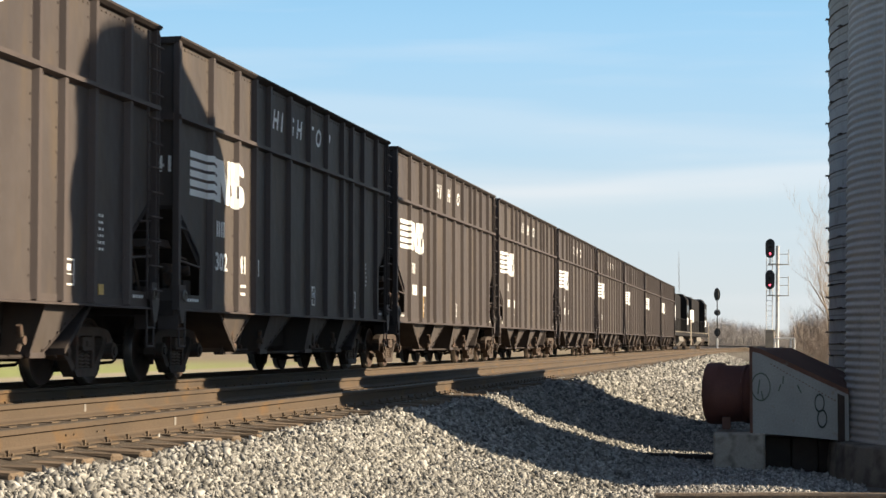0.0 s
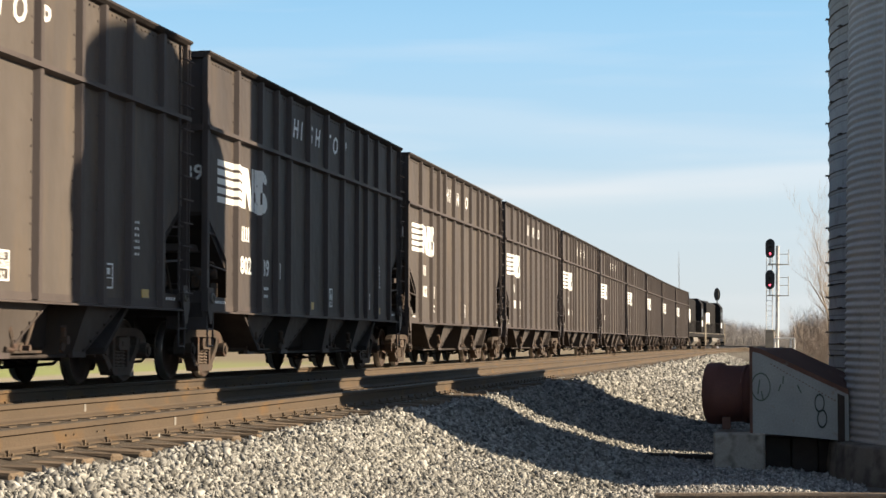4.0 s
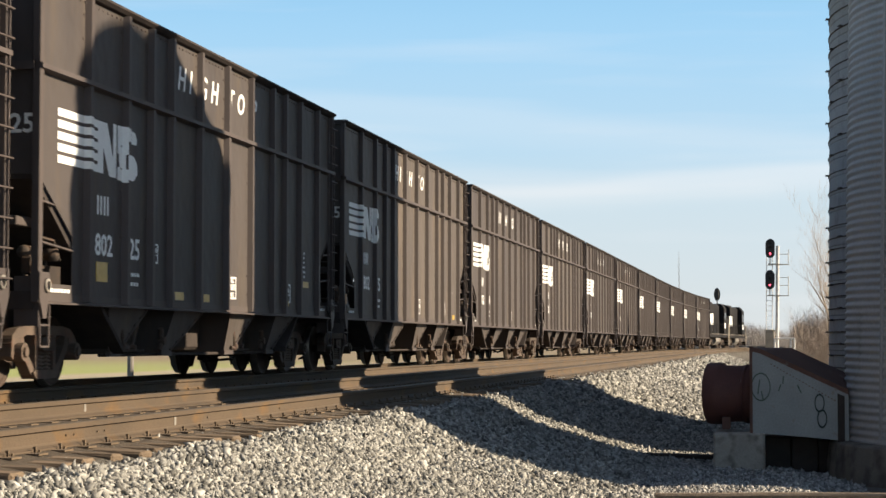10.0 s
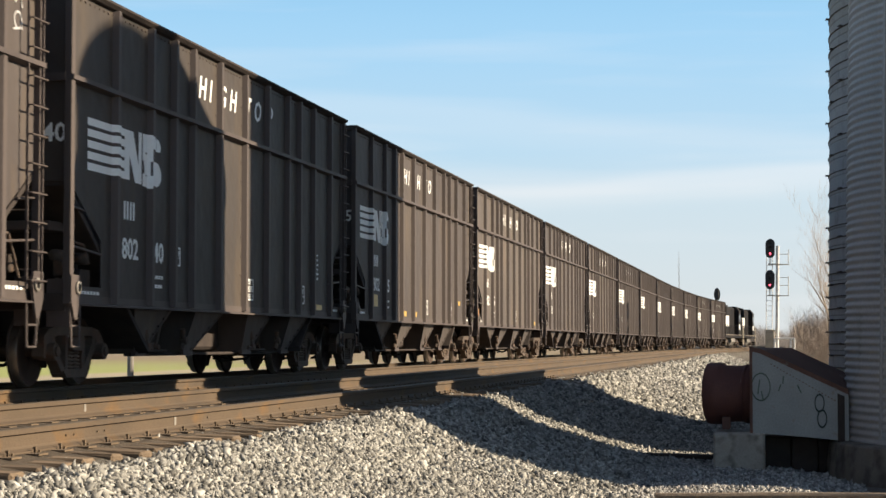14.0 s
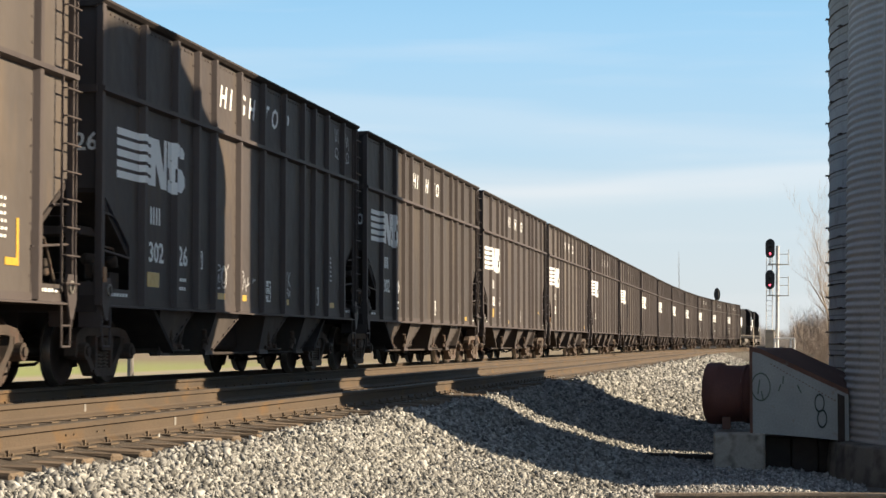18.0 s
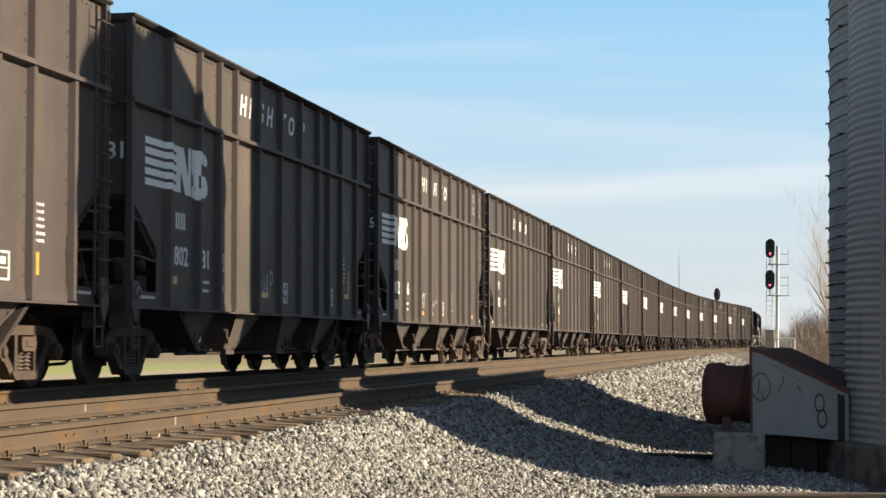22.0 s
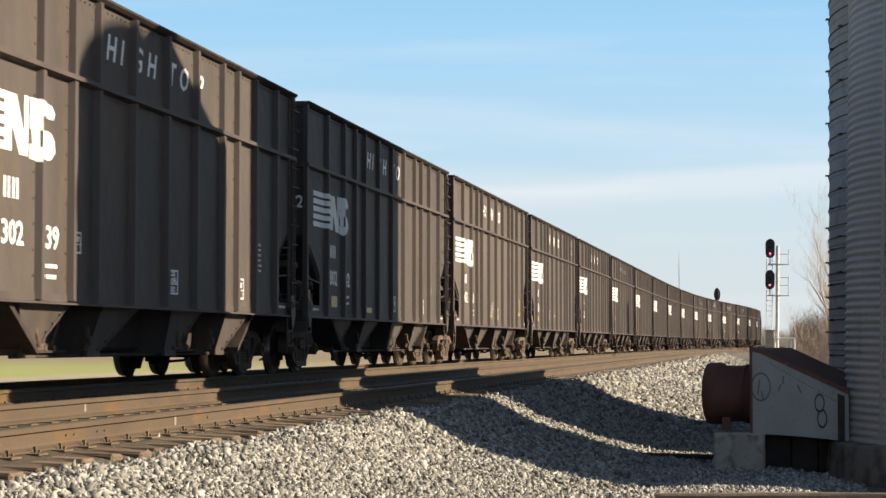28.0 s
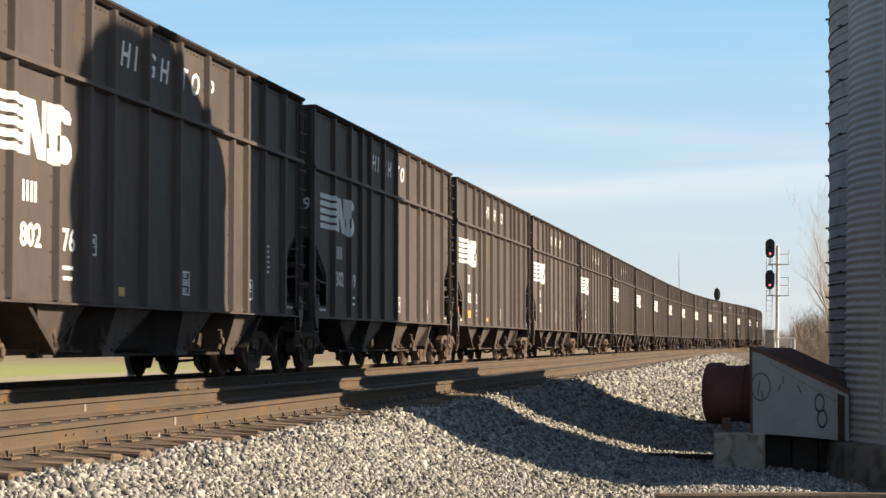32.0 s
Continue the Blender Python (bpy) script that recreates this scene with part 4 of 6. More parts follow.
def build_plants():
    spots = ((205, -18.0, 13.0), (214, -18.6, 14.5), (232, -19.4, 16.0), (246, -18.6, 15.5), (262, -19.8, 17.5), (283, -19.6, 16.0), (310, -21.0, 15.5), (222, -19.8, 15.0), (252, -20.6, 16.5), (297, -20.2, 17.0), (238, -20.4, 14.0), (270, -18.8, 15.0))
    for i, (x, y, h) in enumerate(spots):
        bare_tree(h, 40 + i, (x, y, -1.3), "bare pale-barked winter tree in the trackside brush")
    bare_tree(9.0, 77, (520, 12.0, -1.2), "bare winter tree on the far bend")
    bare_tree(8.0, 78, (545, 19.0, -1.2), "bare winter tree on the far bend")
    brush("trackside_brush", "brown leafless brush along the right of way", 5, 26000,
          lambda r: (lambda x: (x, -11.2 - 0.0085 * x - abs(r.gauss(0, 2.6)), -1.35, r.uniform(0.30, 1.0)))(r.uniform(135, 340)), 5.0)
    brush("far_woods", "hazy brown leafless woods on the horizon", 6, 52000,
          lambda r: (lambda y: (640 + r.uniform(-30, 90), y, -1.2, 0.75 + 0.35 * noise.noise((y * 0.03, 0, 0)) + 0.2 * noise.noise((y * 0.11, 4, 0))))(r.choice((r.uniform(-330, 260), r.uniform(-70, 90), r.uniform(-70, 90)))), 11.5, M_HAZE)
    brush("track_verge_grass", "tall dry grass on the verge beyond the signals", 8, 7000,
          lambda r: (lambda s: (lambda p: (p.x, p.y, -1.15, r.uniform(0.4, 1.0)))(track(s, r.choice((r.uniform(9.3, 13.0), r.uniform(-9, -4.5))))))(r.uniform(85, 420)), 1.0, M_DRY)
    brush("field_edge_grass", "dry pale grass tufts along the field edge", 9, 5000,
          lambda r: (r.uniform(20, 130), r.uniform(4.2, 9.5), -1.08, r.uniform(0.3, 1.0)), 0.45, M_DRY)


# ---- hopper cars ----
CAR_LEN, BODY, HALF = 16.151, 15.2, 1.60
SHEET = 1.52
SILL, LEDGE, TOP = 1.07, 3.905, 5.09
RIBS = (1.75, 3.2, 4.25, 5.15, 6.55, 8.0, 9.4, 10.78, 11.63, 12.70, 14.05)
U0 = -BODY / 2
AXLE, WHEEL_R = 0.889, 0.457
TRUCK_X = 6.1


def truck_side_frame(parent):
    """Cast side frame with its windows, bearings and spring nest; made once, in the truck's space."""
    bm = bmesh.new()
    y0, y1 = 0.93, 1.08
    arch = [(-1.10, 0.56), (-1.04, 0.66), (-0.90, 0.745), (-0.62, 0.785), (0.62, 0.785), (0.90, 0.745), (1.04, 0.66), (1.10, 0.56)]
    under = [(1.04, 0.53), (0.86, 0.60), (0.60, 0.665), (-0.60, 0.665), (-0.86, 0.60), (-1.04, 0.53)]
    prism(bm, arch + under, y0, y1)
    for s in (-1, 1):
        prism(bm, [(s * a, b) for a, b in ((0.70, 0.66), (0.84, 0.62), (0.80, 0.50), (0.62, 0.33), (0.44, 0.17), (0.30, 0.15), (0.34, 0.24), (0.52, 0.40), (0.66, 0.54))], y0, y1)
        prism(bm, [(s * a, b) for a, b in ((0.255, 0.67), (0.345, 0.67), (0.345, 0.20), (0.255, 0.20))], y0, y1 + 0.012)
        prism(bm, [(s * a, b) for a, b in ((0.80, 0.64), (1.07, 0.62), (1.10, 0.40), (1.03, 0.36), (1.00, 0.55), (0.80, 0.55))], y0, y1 + 0.01)
        rod(bm, (s * AXLE, y0 + 0.02, 0.457), (s * AXLE, y1 + 0.10, 0.457), 0.115, 16)
        rod(bm, (s * AXLE, y1 + 0.09, 0.457), (s * AXLE, y1 + 0.13, 0.457), 0.065, 10)
    prism(bm, ((-0.44, 0.20), (-0.34, 0.115), (0.34, 0.115), (0.44, 0.20), (0.36, 0.225), (-0.36, 0.225)), y0 - 0.02, y1 + 0.03)
    frame_ob = part("side_frame", bm, M_TRUCK, parent)
    bm = bmesh.new()
    prism(bm, ((-0.22, 0.645), (0.22, 0.645), (0.235, 0.52), (0.19, 0.465), (-0.19, 0.465), (-0.235, 0.52)), y0 + 0.01, y1 + 0.06)
    box(bm, -0.10, 0.10, y1 + 0.055, y1 + 0.075, 0.52, 0.60, 0.01)
    end_ob = part("bolster_end", bm, M_TRUCK, parent)
    again(end_ob, "bolster_end", (0, 0, 0), (0, 0, math.pi))
    bm = bmesh.new()
    coil = []
    for k in range(5):
        coil += [(0.052, 0.226 + 0.048 * k), (0.083, 0.236 + 0.048 * k), (0.083, 0.254 + 0.048 * k), (0.052, 0.264 + 0.048 * k)]
    lathe(bm, coil, 14, at=(0, 1.02, 0))
    spring_ob = part("spring", bm, M_SPRING, parent)
    spring_ob.location = (-0.115, 0, 0)
    again(spring_ob, "spring", (0.115, 0, 0))
    return frame_ob, spring_ob


def build_truck(parent, x):
    t = new("truck")
    t.empty_display_size = 0.2
    t.parent = parent
    t.location = (x, 0, 0)
    f, s = truck_side_frame(t)
    for ob, nm, x in ((f, "side_frame", 0.0), (s, "spring", -0.115), (s, "spring", 0.115)):
        o = new(nm, ob.data)
        o.parent = t
        o.location, o.rotation_euler = (x, 0, 0), (0, 0, math.pi)
    bm = bmesh.new()
    box(bm, -0.2, 0.2, -0.95, 0.95, 0.44, 0.66, 0.03)
    rod(bm, (0, 0, 0.6), (0, 0, 0.80), 0.2, 14)
    part("bolster", bm, M_UNDER, t)
    for sx in (-1, 1):
        bm = bmesh.new()
        rod(bm, (sx * 0.36, -0.80, 0.36), (sx * 0.36, 0.80, 0.36), 0.045, 7)
        for sy in (-1, 1):
            box(bm, sx * 0.36 - 0.05, sx * 0.36 + 0.07, sy * 0.70, sy * 0.82, 0.24, 0.50, 0.01)
            rod(bm, (sx * 0.36, sy * 0.55, 0.34), (sx * 0.08, sy * 0.30, 0.24), 0.022, 6)
        part("brake_beam", bm, M_UNDER, t)
    bm = bmesh.new()
    rod(bm, (-0.95, 0.30, 0.23), (0.95, 0.30, 0.26), 0.024, 6)
    rod(bm, (0.95, 0.30, 0.26), (1.45, 0.30, 0.44), 0.024, 6)
    part("brake_rod", bm, M_UNDER, t)
    w0 = None
    for ax in (-AXLE, AXLE):
        if w0 is None:
            bm = bmesh.new()
            lathe(bm, [(0.075, -0.95), (0.085, -0.6), (0.08, 0.6), (0.075, 0.95)], 12, axis="y", close=True)
            for sd in (-1, 1):
                lathe(bm, [(0.10, sd * 0.80), (0.13, sd * 0.785), (0.30, sd * 0.760), (0.385, sd * 0.800)], 32, axis="y")
                lathe(bm, [(0.385, sd * 0.800), (0.40, sd * 0.826), (0.450, sd * 0.826)], 32, axis="y", mi=0)
                lathe(bm, [(0.450, sd * 0.826), (0.455, sd * 0.81), (0.462, sd * 0.72)], 32, axis="y", mi=1)
                lathe(bm, [(0.462, sd * 0.72), (0.487, sd * 0.708), (0.487, sd * 0.695), (0.39, sd * 0.690), (0.34, sd * 0.72), (0.12, sd * 0.735), (0.10, sd * 0.70)], 32, axis="y")
            w0 = ws = part("wheelset", bm, [M_WHEEL, M_TREAD], t)
        else:
            ws = new("wheelset", w0.data)
            ws.parent = t
        ws.location = (ax, 0, WHEEL_R + 0.005)
    return t


def hopper_pocket(parent, u0, u1, b0, b1):
    """One discharge bay: a chute from u0..u1 under the sill down to its mouth at b0..b1."""
    bm = bmesh.new()
    z1, z0 = SILL + 0.02, 0.42
    w1, w0 = 1.46, 1.30
    top = [bm.verts.new(p) for p in ((u0, -w1, z1), (u1, -w1, z1), (u1, w1, z1), (u0, w1, z1))]
    bot = [bm.verts.new(p) for p in ((b0, -w0, z0), (b1, -w0, z0), (b1, w0, z0), (b0, w0, z0))]
    bm.faces.new(bot)
    bm.faces.new(top[::-1])
    for i in range(4):
        j = (i + 1) % 4
        bm.faces.new((top[i], top[j], bot[j], bot[i]))
    bmesh.ops.recalc_face_normals(bm, faces=bm.faces[:])
    p = part("hopper_bay", bm, M_CAR, parent)
    p.location = (U0, 0, 0)
    # riveted edge angles down both flanks and a lip round the mouth
    for s in (-1, 1):
        bm = bmesh.new()
        for ut, ub in ((u0, b0), (u1, b1)):
            prism(bm, ((ut - 0.03, z1), (ut + 0.03, z1), (ub + 0.03, z0), (ub - 0.03, z0)), s * 1.37, s * 1.385)
            for v in bm.verts[-8:]:
                v.co.y += s * (0.088 if v.co.z > 0.7 else -0.072)
        for k in range(6):
            t = (k + 0.5) / 6
            u, y, z = u1 + (b1 - u1) * t, s * (w1 + (w0 - w1) * t), z1 + (z0 - z1) * t
            box(bm, u - 0.095, u - 0.065, y - 0.022, y + 0.022, z - 0.015, z + 0.015)
        box(bm, b0 - 0.06, b1 + 0.06, s * (w0 - 0.02), s * (w0 + 0.04), z0 - 0.04, z0 + 0.03)
        part_at(bm, "bay_edge", M_RIB, parent, 0.0)


def gate_gear(parent, u, s):
    """Discharge gate gear between two bays: a shelf, two bowed levers, a toggle and its links."""
    bm = bmesh.new()
    box(bm, 0.0, 1.12, s * 0.95, s * 1.30, 0.44, 0.475, 0.006)
    part_at(bm, "gate_shelf", M_HOPPER, parent, u)
    for du, rise in ((0.42, 0.42), (0.72, 0.36)):
        bm = bmesh.new()
        pts = [(0.30 * math.sin(k * 0.26) * (1 if k < 4 else 0.92), 0.50 + rise * math.sin(min(1.0, k / 5) * 1.57)) for k in range(7)]
        for (x0, z0), (x1, z1) in zip(pts, pts[1:]):
            rod(bm, (x0, s * 1.24, z0), (x1, s * 1.24, z1), 0.027, 7)
        rod(bm, (pts[0][0], s * 1.17, pts[0][1]), (pts[0][0], s * 1.31, pts[0][1]), 0.045, 8)
        part_at(bm, "gate_lever", M_TRUCK, parent, u + du)
    bm = bmesh.new()
    rod(bm, (-0.02, s * 1.33, 0.70), (0.14, s * 1.33, 0.48), 0.036, 7)
    rod(bm, (-0.12, s * 1.33, 0.50), (0.14, s * 1.33, 0.48), 0.030, 7)
    rod(bm, (-0.06, s * 1.33, 0.76), (0.02, s * 1.33, 0.64), 0.058, 8)
    box(bm, 0.08, 0.24, s * 1.24, s * 1.36, 0.47, 0.56, 0.012)
    rod(bm, (0.30, s * 1.20, 0.53), (0.86, s * 1.20, 0.55), 0.028, 6)
    part_at(bm, "gate_toggle", M_TRUCK, parent, u)
    bm = bmesh.new()
    rod(bm, (-0.05, s * 1.36, 0.78), (0.03, s * 1.35, 0.60), 0.040, 7)
    rod(bm, (0.03, s * 1.35, 0.60), (-0.06, s * 1.34, 0.46), 0.034, 7)
    rod(bm, (0.03, s * 1.30, 0.60), (0.03, s * 1.40, 0.60), 0.060, 9)
    part_at(bm, "gate_hook", M_TRUCK, parent, u + 1.72)


def part_at(bm, name, material, parent, u):
    p = part(name, bm, material, parent)
    p.location = (U0 + u, 0, 0)
    return p


def build_car():
    car = thing("hopper_car", "weathered black ribbed steel coal hopper car", "freight car", group="hopper cars of the train")
    E = U0
    # side sheets, cut away at the lower corners
    outline = [(E + 0.02, TOP - 0.02), (E + 0.02, 2.62), (E + 0.15, 2.60), (E + 1.28, 1.90), (E + 1.28, SILL + 0.05)]
    outline += [(-x, z) for x, z in reversed(outline)]
    for s in (-1, 1):
        bm = bmesh.new()
        prism(bm, outline, s * SHEET, s * (SHEET - 0.012))
        part("side_sheet", bm, M_CAR, car)
    bm = bmesh.new()
    # hat-section ribs with sloping flanks
    for z0, z1, k in ((SILL + 0.02, LEDGE - 0.03, 1.0), (LEDGE + 0.04, TOP - 0.07, 0.9)):
        prism(bm, ((-0.105 * k, -SHEET + 0.004), (-0.055 * k, -HALF), (0.055 * k, -HALF), (0.105 * k, -SHEET + 0.004)), z0, z1, axis="z")
    rib0 = None
    for u in RIBS:
        for s in (1, -1):
            if rib0 is None:
                rib0 = o = part("rib", bm, M_RIB, car)
            else:
                o = new("rib", rib0.data)
                o.parent = car
            o.location = (E + u, 0, 0)
            o.rotation_euler = (0, 0, 0 if s > 0 else math.pi)
    for s in (-1, 1):
        bm = bmesh.new()
        prism(bm, ((s * (SHEET - 0.02), LEDGE - 0.06), (s * (HALF + 0.03), LEDGE - 0.03), (s * (HALF + 0.03), LEDGE + 0.03), (s * (SHEET - 0.02), LEDGE + 0.06)), E - 0.02, -E + 0.02, axis="x")
        part("belt_rail", bm, M_RIB, car)
        bm = bmesh.new()
        prism(bm, ((s * (SHEET - 0.06), TOP - 0.10), (s * (HALF - 0.02), TOP - 0.07), (s * (HALF + 0.035), TOP - 0.03), (s * (HALF + 0.035), TOP), (s * (SHEET - 0.06), TOP)), E - 0.05, -E + 0.05, axis="x")
        part("top_chord", bm, M_UNDER, car)
        bm = bmesh.new()
        prism(bm, ((s * (SHEET - 0.05), SILL - 0.03), (s * (HALF + 0.005), SILL - 0.03), (s * (HALF + 0.005), SILL - 0.008), (s * (SHEET + 0.010), SILL + 0.004), (s * (SHEET + 0.010), SILL + 0.10), (s * (SHEET - 0.05), SILL + 0.10)), E + 0.02, -E - 0.02, axis="x")
        part("side_sill", bm, M_RIB, car)
        # rivets under the top chord
        bm = bmesh.new()
        u = 0.12
        while u < BODY - 0.1:
            box(bm, E + u - 0.014, E + u + 0.014, s * SHEET, s * (SHEET + 0.012), TOP - 0.155, TOP - 0.127)
            u += 0.17
        for u in (0.30,) + RIBS:
            for k in range(12):
                z = SILL + 0.3 + k * 0.31
                if u > 1.3 or z > 2.8:
                    box(bm, E + u - 0.16, E + u - 0.135, s * SHEET, s * (SHEET + 0.010), z - 0.014, z + 0.014)
        tagged(part("rivets", bm, M_RIB, car), kind="stuff")
    # ends
    for s in (-1, 1):
        bm = bmesh.new()
        x = s * (E + 0.03)
        x2 = s * (E + 0.06)
        box(bm, min(x, x2), max(x, x2), -SHEET + 0.01, SHEET - 0.01, 2.60, TOP - 0.02)
        part("end_sheet", bm, M_CAR, car)
        bm = bmesh.new()
        box(bm, min(s * (E - 0.04), x), max(s * (E - 0.04), x), -SHEET, SHEET, LEDGE - 0.05, LEDGE + 0.05)
        part("end_belt", bm, M_RIB, car)
        bm = bmesh.new()
        box(bm, min(s * (E - 0.06), x), max(s * (E - 0.06), x), -SHEET, SHEET, TOP - 0.10, TOP - 0.004)
        part("end_chord", bm, M_UNDER, car)
        bm = bmesh.new()
        prism(bm, [(s * a, b) for a, b in ((E + 0.05, 2.62), (E + 3.3, 0.50), (E + 3.3, 0.42), (E + 0.05, 2.54))], -SHEET + 0.02, SHEET - 0.02)
        part("slope_sheet", bm, M_UNDER, car)
        bm = bmesh.new()
        box(bm, min(s * (E + 0.02), s * (E + 1.4)), max(s * (E + 0.02), s * (E + 1.4)), -SHEET + 0.05, SHEET - 0.05, SILL - 0.02, SILL + 0.05)
        box(bm, min(s * (E - 0.0), s * (E + 0.08)), max(s * (E - 0.0), s * (E + 0.08)), -SHEET, SHEET, SILL - 0.10, SILL + 0.12)
        part("end_platform", bm, M_UNDER, car)
        bm = bmesh.new()
        box(bm, min(s * (E + 0.0), s * (E - 0.42)), max(s * (E + 0.0), s * (E - 0.42)), -0.16, 0.16, 0.70, 0.98, 0.03)
        box(bm, min(s * (E - 0.30), s * (E - 0.52)), max(s * (E - 0.30), s * (E - 0.52)), -0.20, 0.14, 0.72, 1.02, 0.05)
        part("coupler", bm, M_TRUCK, car)
        bm = bmesh.new()
        for k in range(5):
            rod(bm, (s * (E - 0.02 - 0.1 * k), 0.45, 0.85 - 0.09 * k + 0.012 * k * k), (s * (E - 0.12 - 0.1 * k), 0.45, 0.85 - 0.09 * (k + 1) + 0.012 * (k + 1) ** 2), 0.025, 6)
        part("air_hose", bm, M_RUBBER, car)
        for t in (-1, 1):
            bm = bmesh.new()
            box(bm, min(s * (E - 0.02), s * (E + 0.10)), max(s * (E - 0.02), s * (E + 0.10)), t * (SHEET - 0.02), t * HALF, SILL - 0.02, TOP - 0.06, 0.008)
            box(bm, min(s * (E + 0.03), s * (E + 0.045)), max(s * (E + 0.03), s * (E + 0.045)), t * (SHEET - 0.25), t * (SHEET + 0.06), SILL - 0.30, SILL + 0.30)
            prism(bm, [(s * (E + a), b) for a, b in ((-0.02, 1.42), (0.28, 1.42), (0.33, 1.28), (0.20, 0.86), (0.10, 0.86), (-0.02, 1.1))], t * (HALF - 0.02), t * (HALF + 0.015))
            part("corner_post", bm, M_RIB, car)
            bm = bmesh.new()
            lathe(bm, [(0.055, -0.012), (0.085, -0.012), (0.085, 0.012), (0.055, 0.012)], 14, axis="y", at=(s * (E + 0.20), t * (HALF + 0.03), 1.26))
            part("jacking_ring", bm, M_TANK, car)
            # sill step
            bm = bmesh.new()
            for dx in (0.06, 0.40):
                rod(bm, (s * (E + dx), t * (HALF - 0.03), SILL), (s * (E + dx * 0.8 + 0.06), t * (HALF - 0.03), 0.52), 0.016, 6)
            rod(bm, (s * (E + 0.10), t * (HALF - 0.03), 0.52), (s * (E + 0.39), t * (HALF - 0.03), 0.52), 0.016, 6)
            rod(bm, (s * (E + 0.09), t * (HALF - 0.03), 0.78), (s * (E + 0.39), t * (HALF - 0.03), 0.78), 0.016, 6)
            part("sill_step", bm, M_RIB, car)
            # grab bars across the cut-away corner
            bm = bmesh.new()
            rod(bm, (s * (E + 0.05), t * 1.53, 1.80), (s * (E + 1.28), t * 1.53, 1.72), 0.018, 6)
            rod(bm, (s * (E + 0.05), t * 1.53, 2.30), (s * (E + 0.62), t * 1.53, 2.26), 0.018, 6)
            part("grab_bar", bm, M_RIB, car)
        # apron along the platform edge, air reservoir and brake valve
        for t in (-1, 1):
            bm = bmesh.new()
            box(bm, min(s * (E + 0.24), s * (E + 1.275)), max(s * (E + 0.24), s * (E + 1.275)), t * (SHEET - 0.012), t * (SHEET + 0.006), SILL + 0.06, SILL + 0.22, 0.004)
            part("platform_apron", bm, M_CAR, car)
            bm = bmesh.new()
            for k in range(7):
                x = s * (E + 0.42) + s * 0.115 * k
                prism(bm, ((x, SILL + 0.12), (x + s * 0.08, SILL + 0.12), (x + s * 0.08, SILL + 0.165), (x, SILL + 0.165)), t * (SHEET + 0.006), t * (SHEET + 0.009))
            tagged(part("apron_stencil", bm, M_WHITE, car), kind="stuff")
            bm = bmesh.new()
            prism(bm, [(s * (E + a), b) for a, b in ((0.62, SILL + 0.2), (1.20, SILL + 0.2), (1.20, 1.52), (0.86, 1.52), (0.80, 1.40), (0.62, 1.36))], t * 1.30, t * 1.40)
            part("gusset", bm, M_HOPPER, car)
            bm = bmesh.new()
            lathe(bm, [(0.0, -0.26), (0.06, -0.25), (0.085, -0.20), (0.085, 0.20), (0.06, 0.25), (0.0, 0.26)], 14, axis="x", at=(s * (E + 0.62), t * 1.22, 1.68))
            for x in (0.50, 0.74):
                rod(bm, (s * (E + x), t * 1.22, SILL + 0.05), (s * (E + x), t * 1.22, 1.56), 0.03, 6)
            lathe(bm, [(0.0, -0.10), (0.08, -0.09), (0.08, 0.09), (0.0, 0.10)], 12, axis="y", at=(s * (E + 0.95), t * 1.36, 1.66))
            box(bm, min(s * (E + 0.30), s * (E + 0.44)), max(s * (E + 0.30), s * (E + 0.44)), t * 1.24, t * 1.38, 1.40, 1.62, 0.02)
            rod(bm, (s * (E + 0.37), t * 1.3, 1.50), (s * (E + 0.95), t * 1.3, 1.50), 0.03, 6)
            rod(bm, (s * (E + 0.95), t * 1.3, 1.18), (s * (E + 0.95), t * 1.3, 1.66), 0.025, 6)
            part("air_reservoir" if t < 0 else "brake_valve", bm, M_HOPPER, car, "dusty air brake fitting")
            bm = bmesh.new()
            pipe = ((0.20, 1.30), (0.35, 1.55), (0.55, 1.86), (0.95, 1.84), (1.15, 1.60))
            for (a0, b0), (a1, b1) in zip(pipe, pipe[1:]):
                rod(bm, (s * (E + a0), t * 1.40, b0), (s * (E + a1), t * 1.40, b1), 0.018, 6)
            part("brake_pipe", bm, M_TRUCK, car)
        # brace plate inside the end
        bm = bmesh.new()
        box(bm, min(s * (E + 0.25), s * (E + 0.9)), max(s * (E + 0.25), s * (E + 0.9)), -1.2, 1.2, 2.0, 2.12, 0.01)
        part("end_brace", bm, M_RIB, car)
    # ladders: one on the leading end of each side, one on each end face
    for s, t in ((1, -1), (-1, 1)):
        bm = bmesh.new()
        for k in range(11):
            z = 1.30 + 0.345 * k
            for a, b in (((-E - 0.52, t * 1.60, z), (-E - 0.52, t * 1.68, z)), ((-E - 0.52, t * 1.68, z), (-E - 0.06, t * 1.68, z)), ((-E - 0.06, t * 1.68, z), (-E - 0.06, t * 1.60, z))):
                rod(bm, [c * s if i == 0 else c for i, c in enumerate(a)], [c * s if i == 0 else c for i, c in enumerate(b)], 0.012, 5)
        for x in (-E - 0.52, -E - 0.06):
            box(bm, s * x - 0.012, s * x + 0.012, t * 1.60, t * 1.63, 1.2, 4.95)
        part("ladder", bm, M_RIB, car)
        bm = bmesh.new()
        for yy in (t * 1.08, t * 1.50):
            rod(bm, (s * (-E + 0.10), yy, 1.2), (s * (-E + 0.10), yy, 4.95), 0.020, 6)
        for k in range(10):
            z = 1.45 + 0.36 * k
            rod(bm, (s * (-E + 0.10), t * 1.08, z), (s * (-E + 0.10), t * 1.50, z), 0.012, 5)
        part("end_ladder", bm, M_RIB, car)
        bm = bmesh.new()
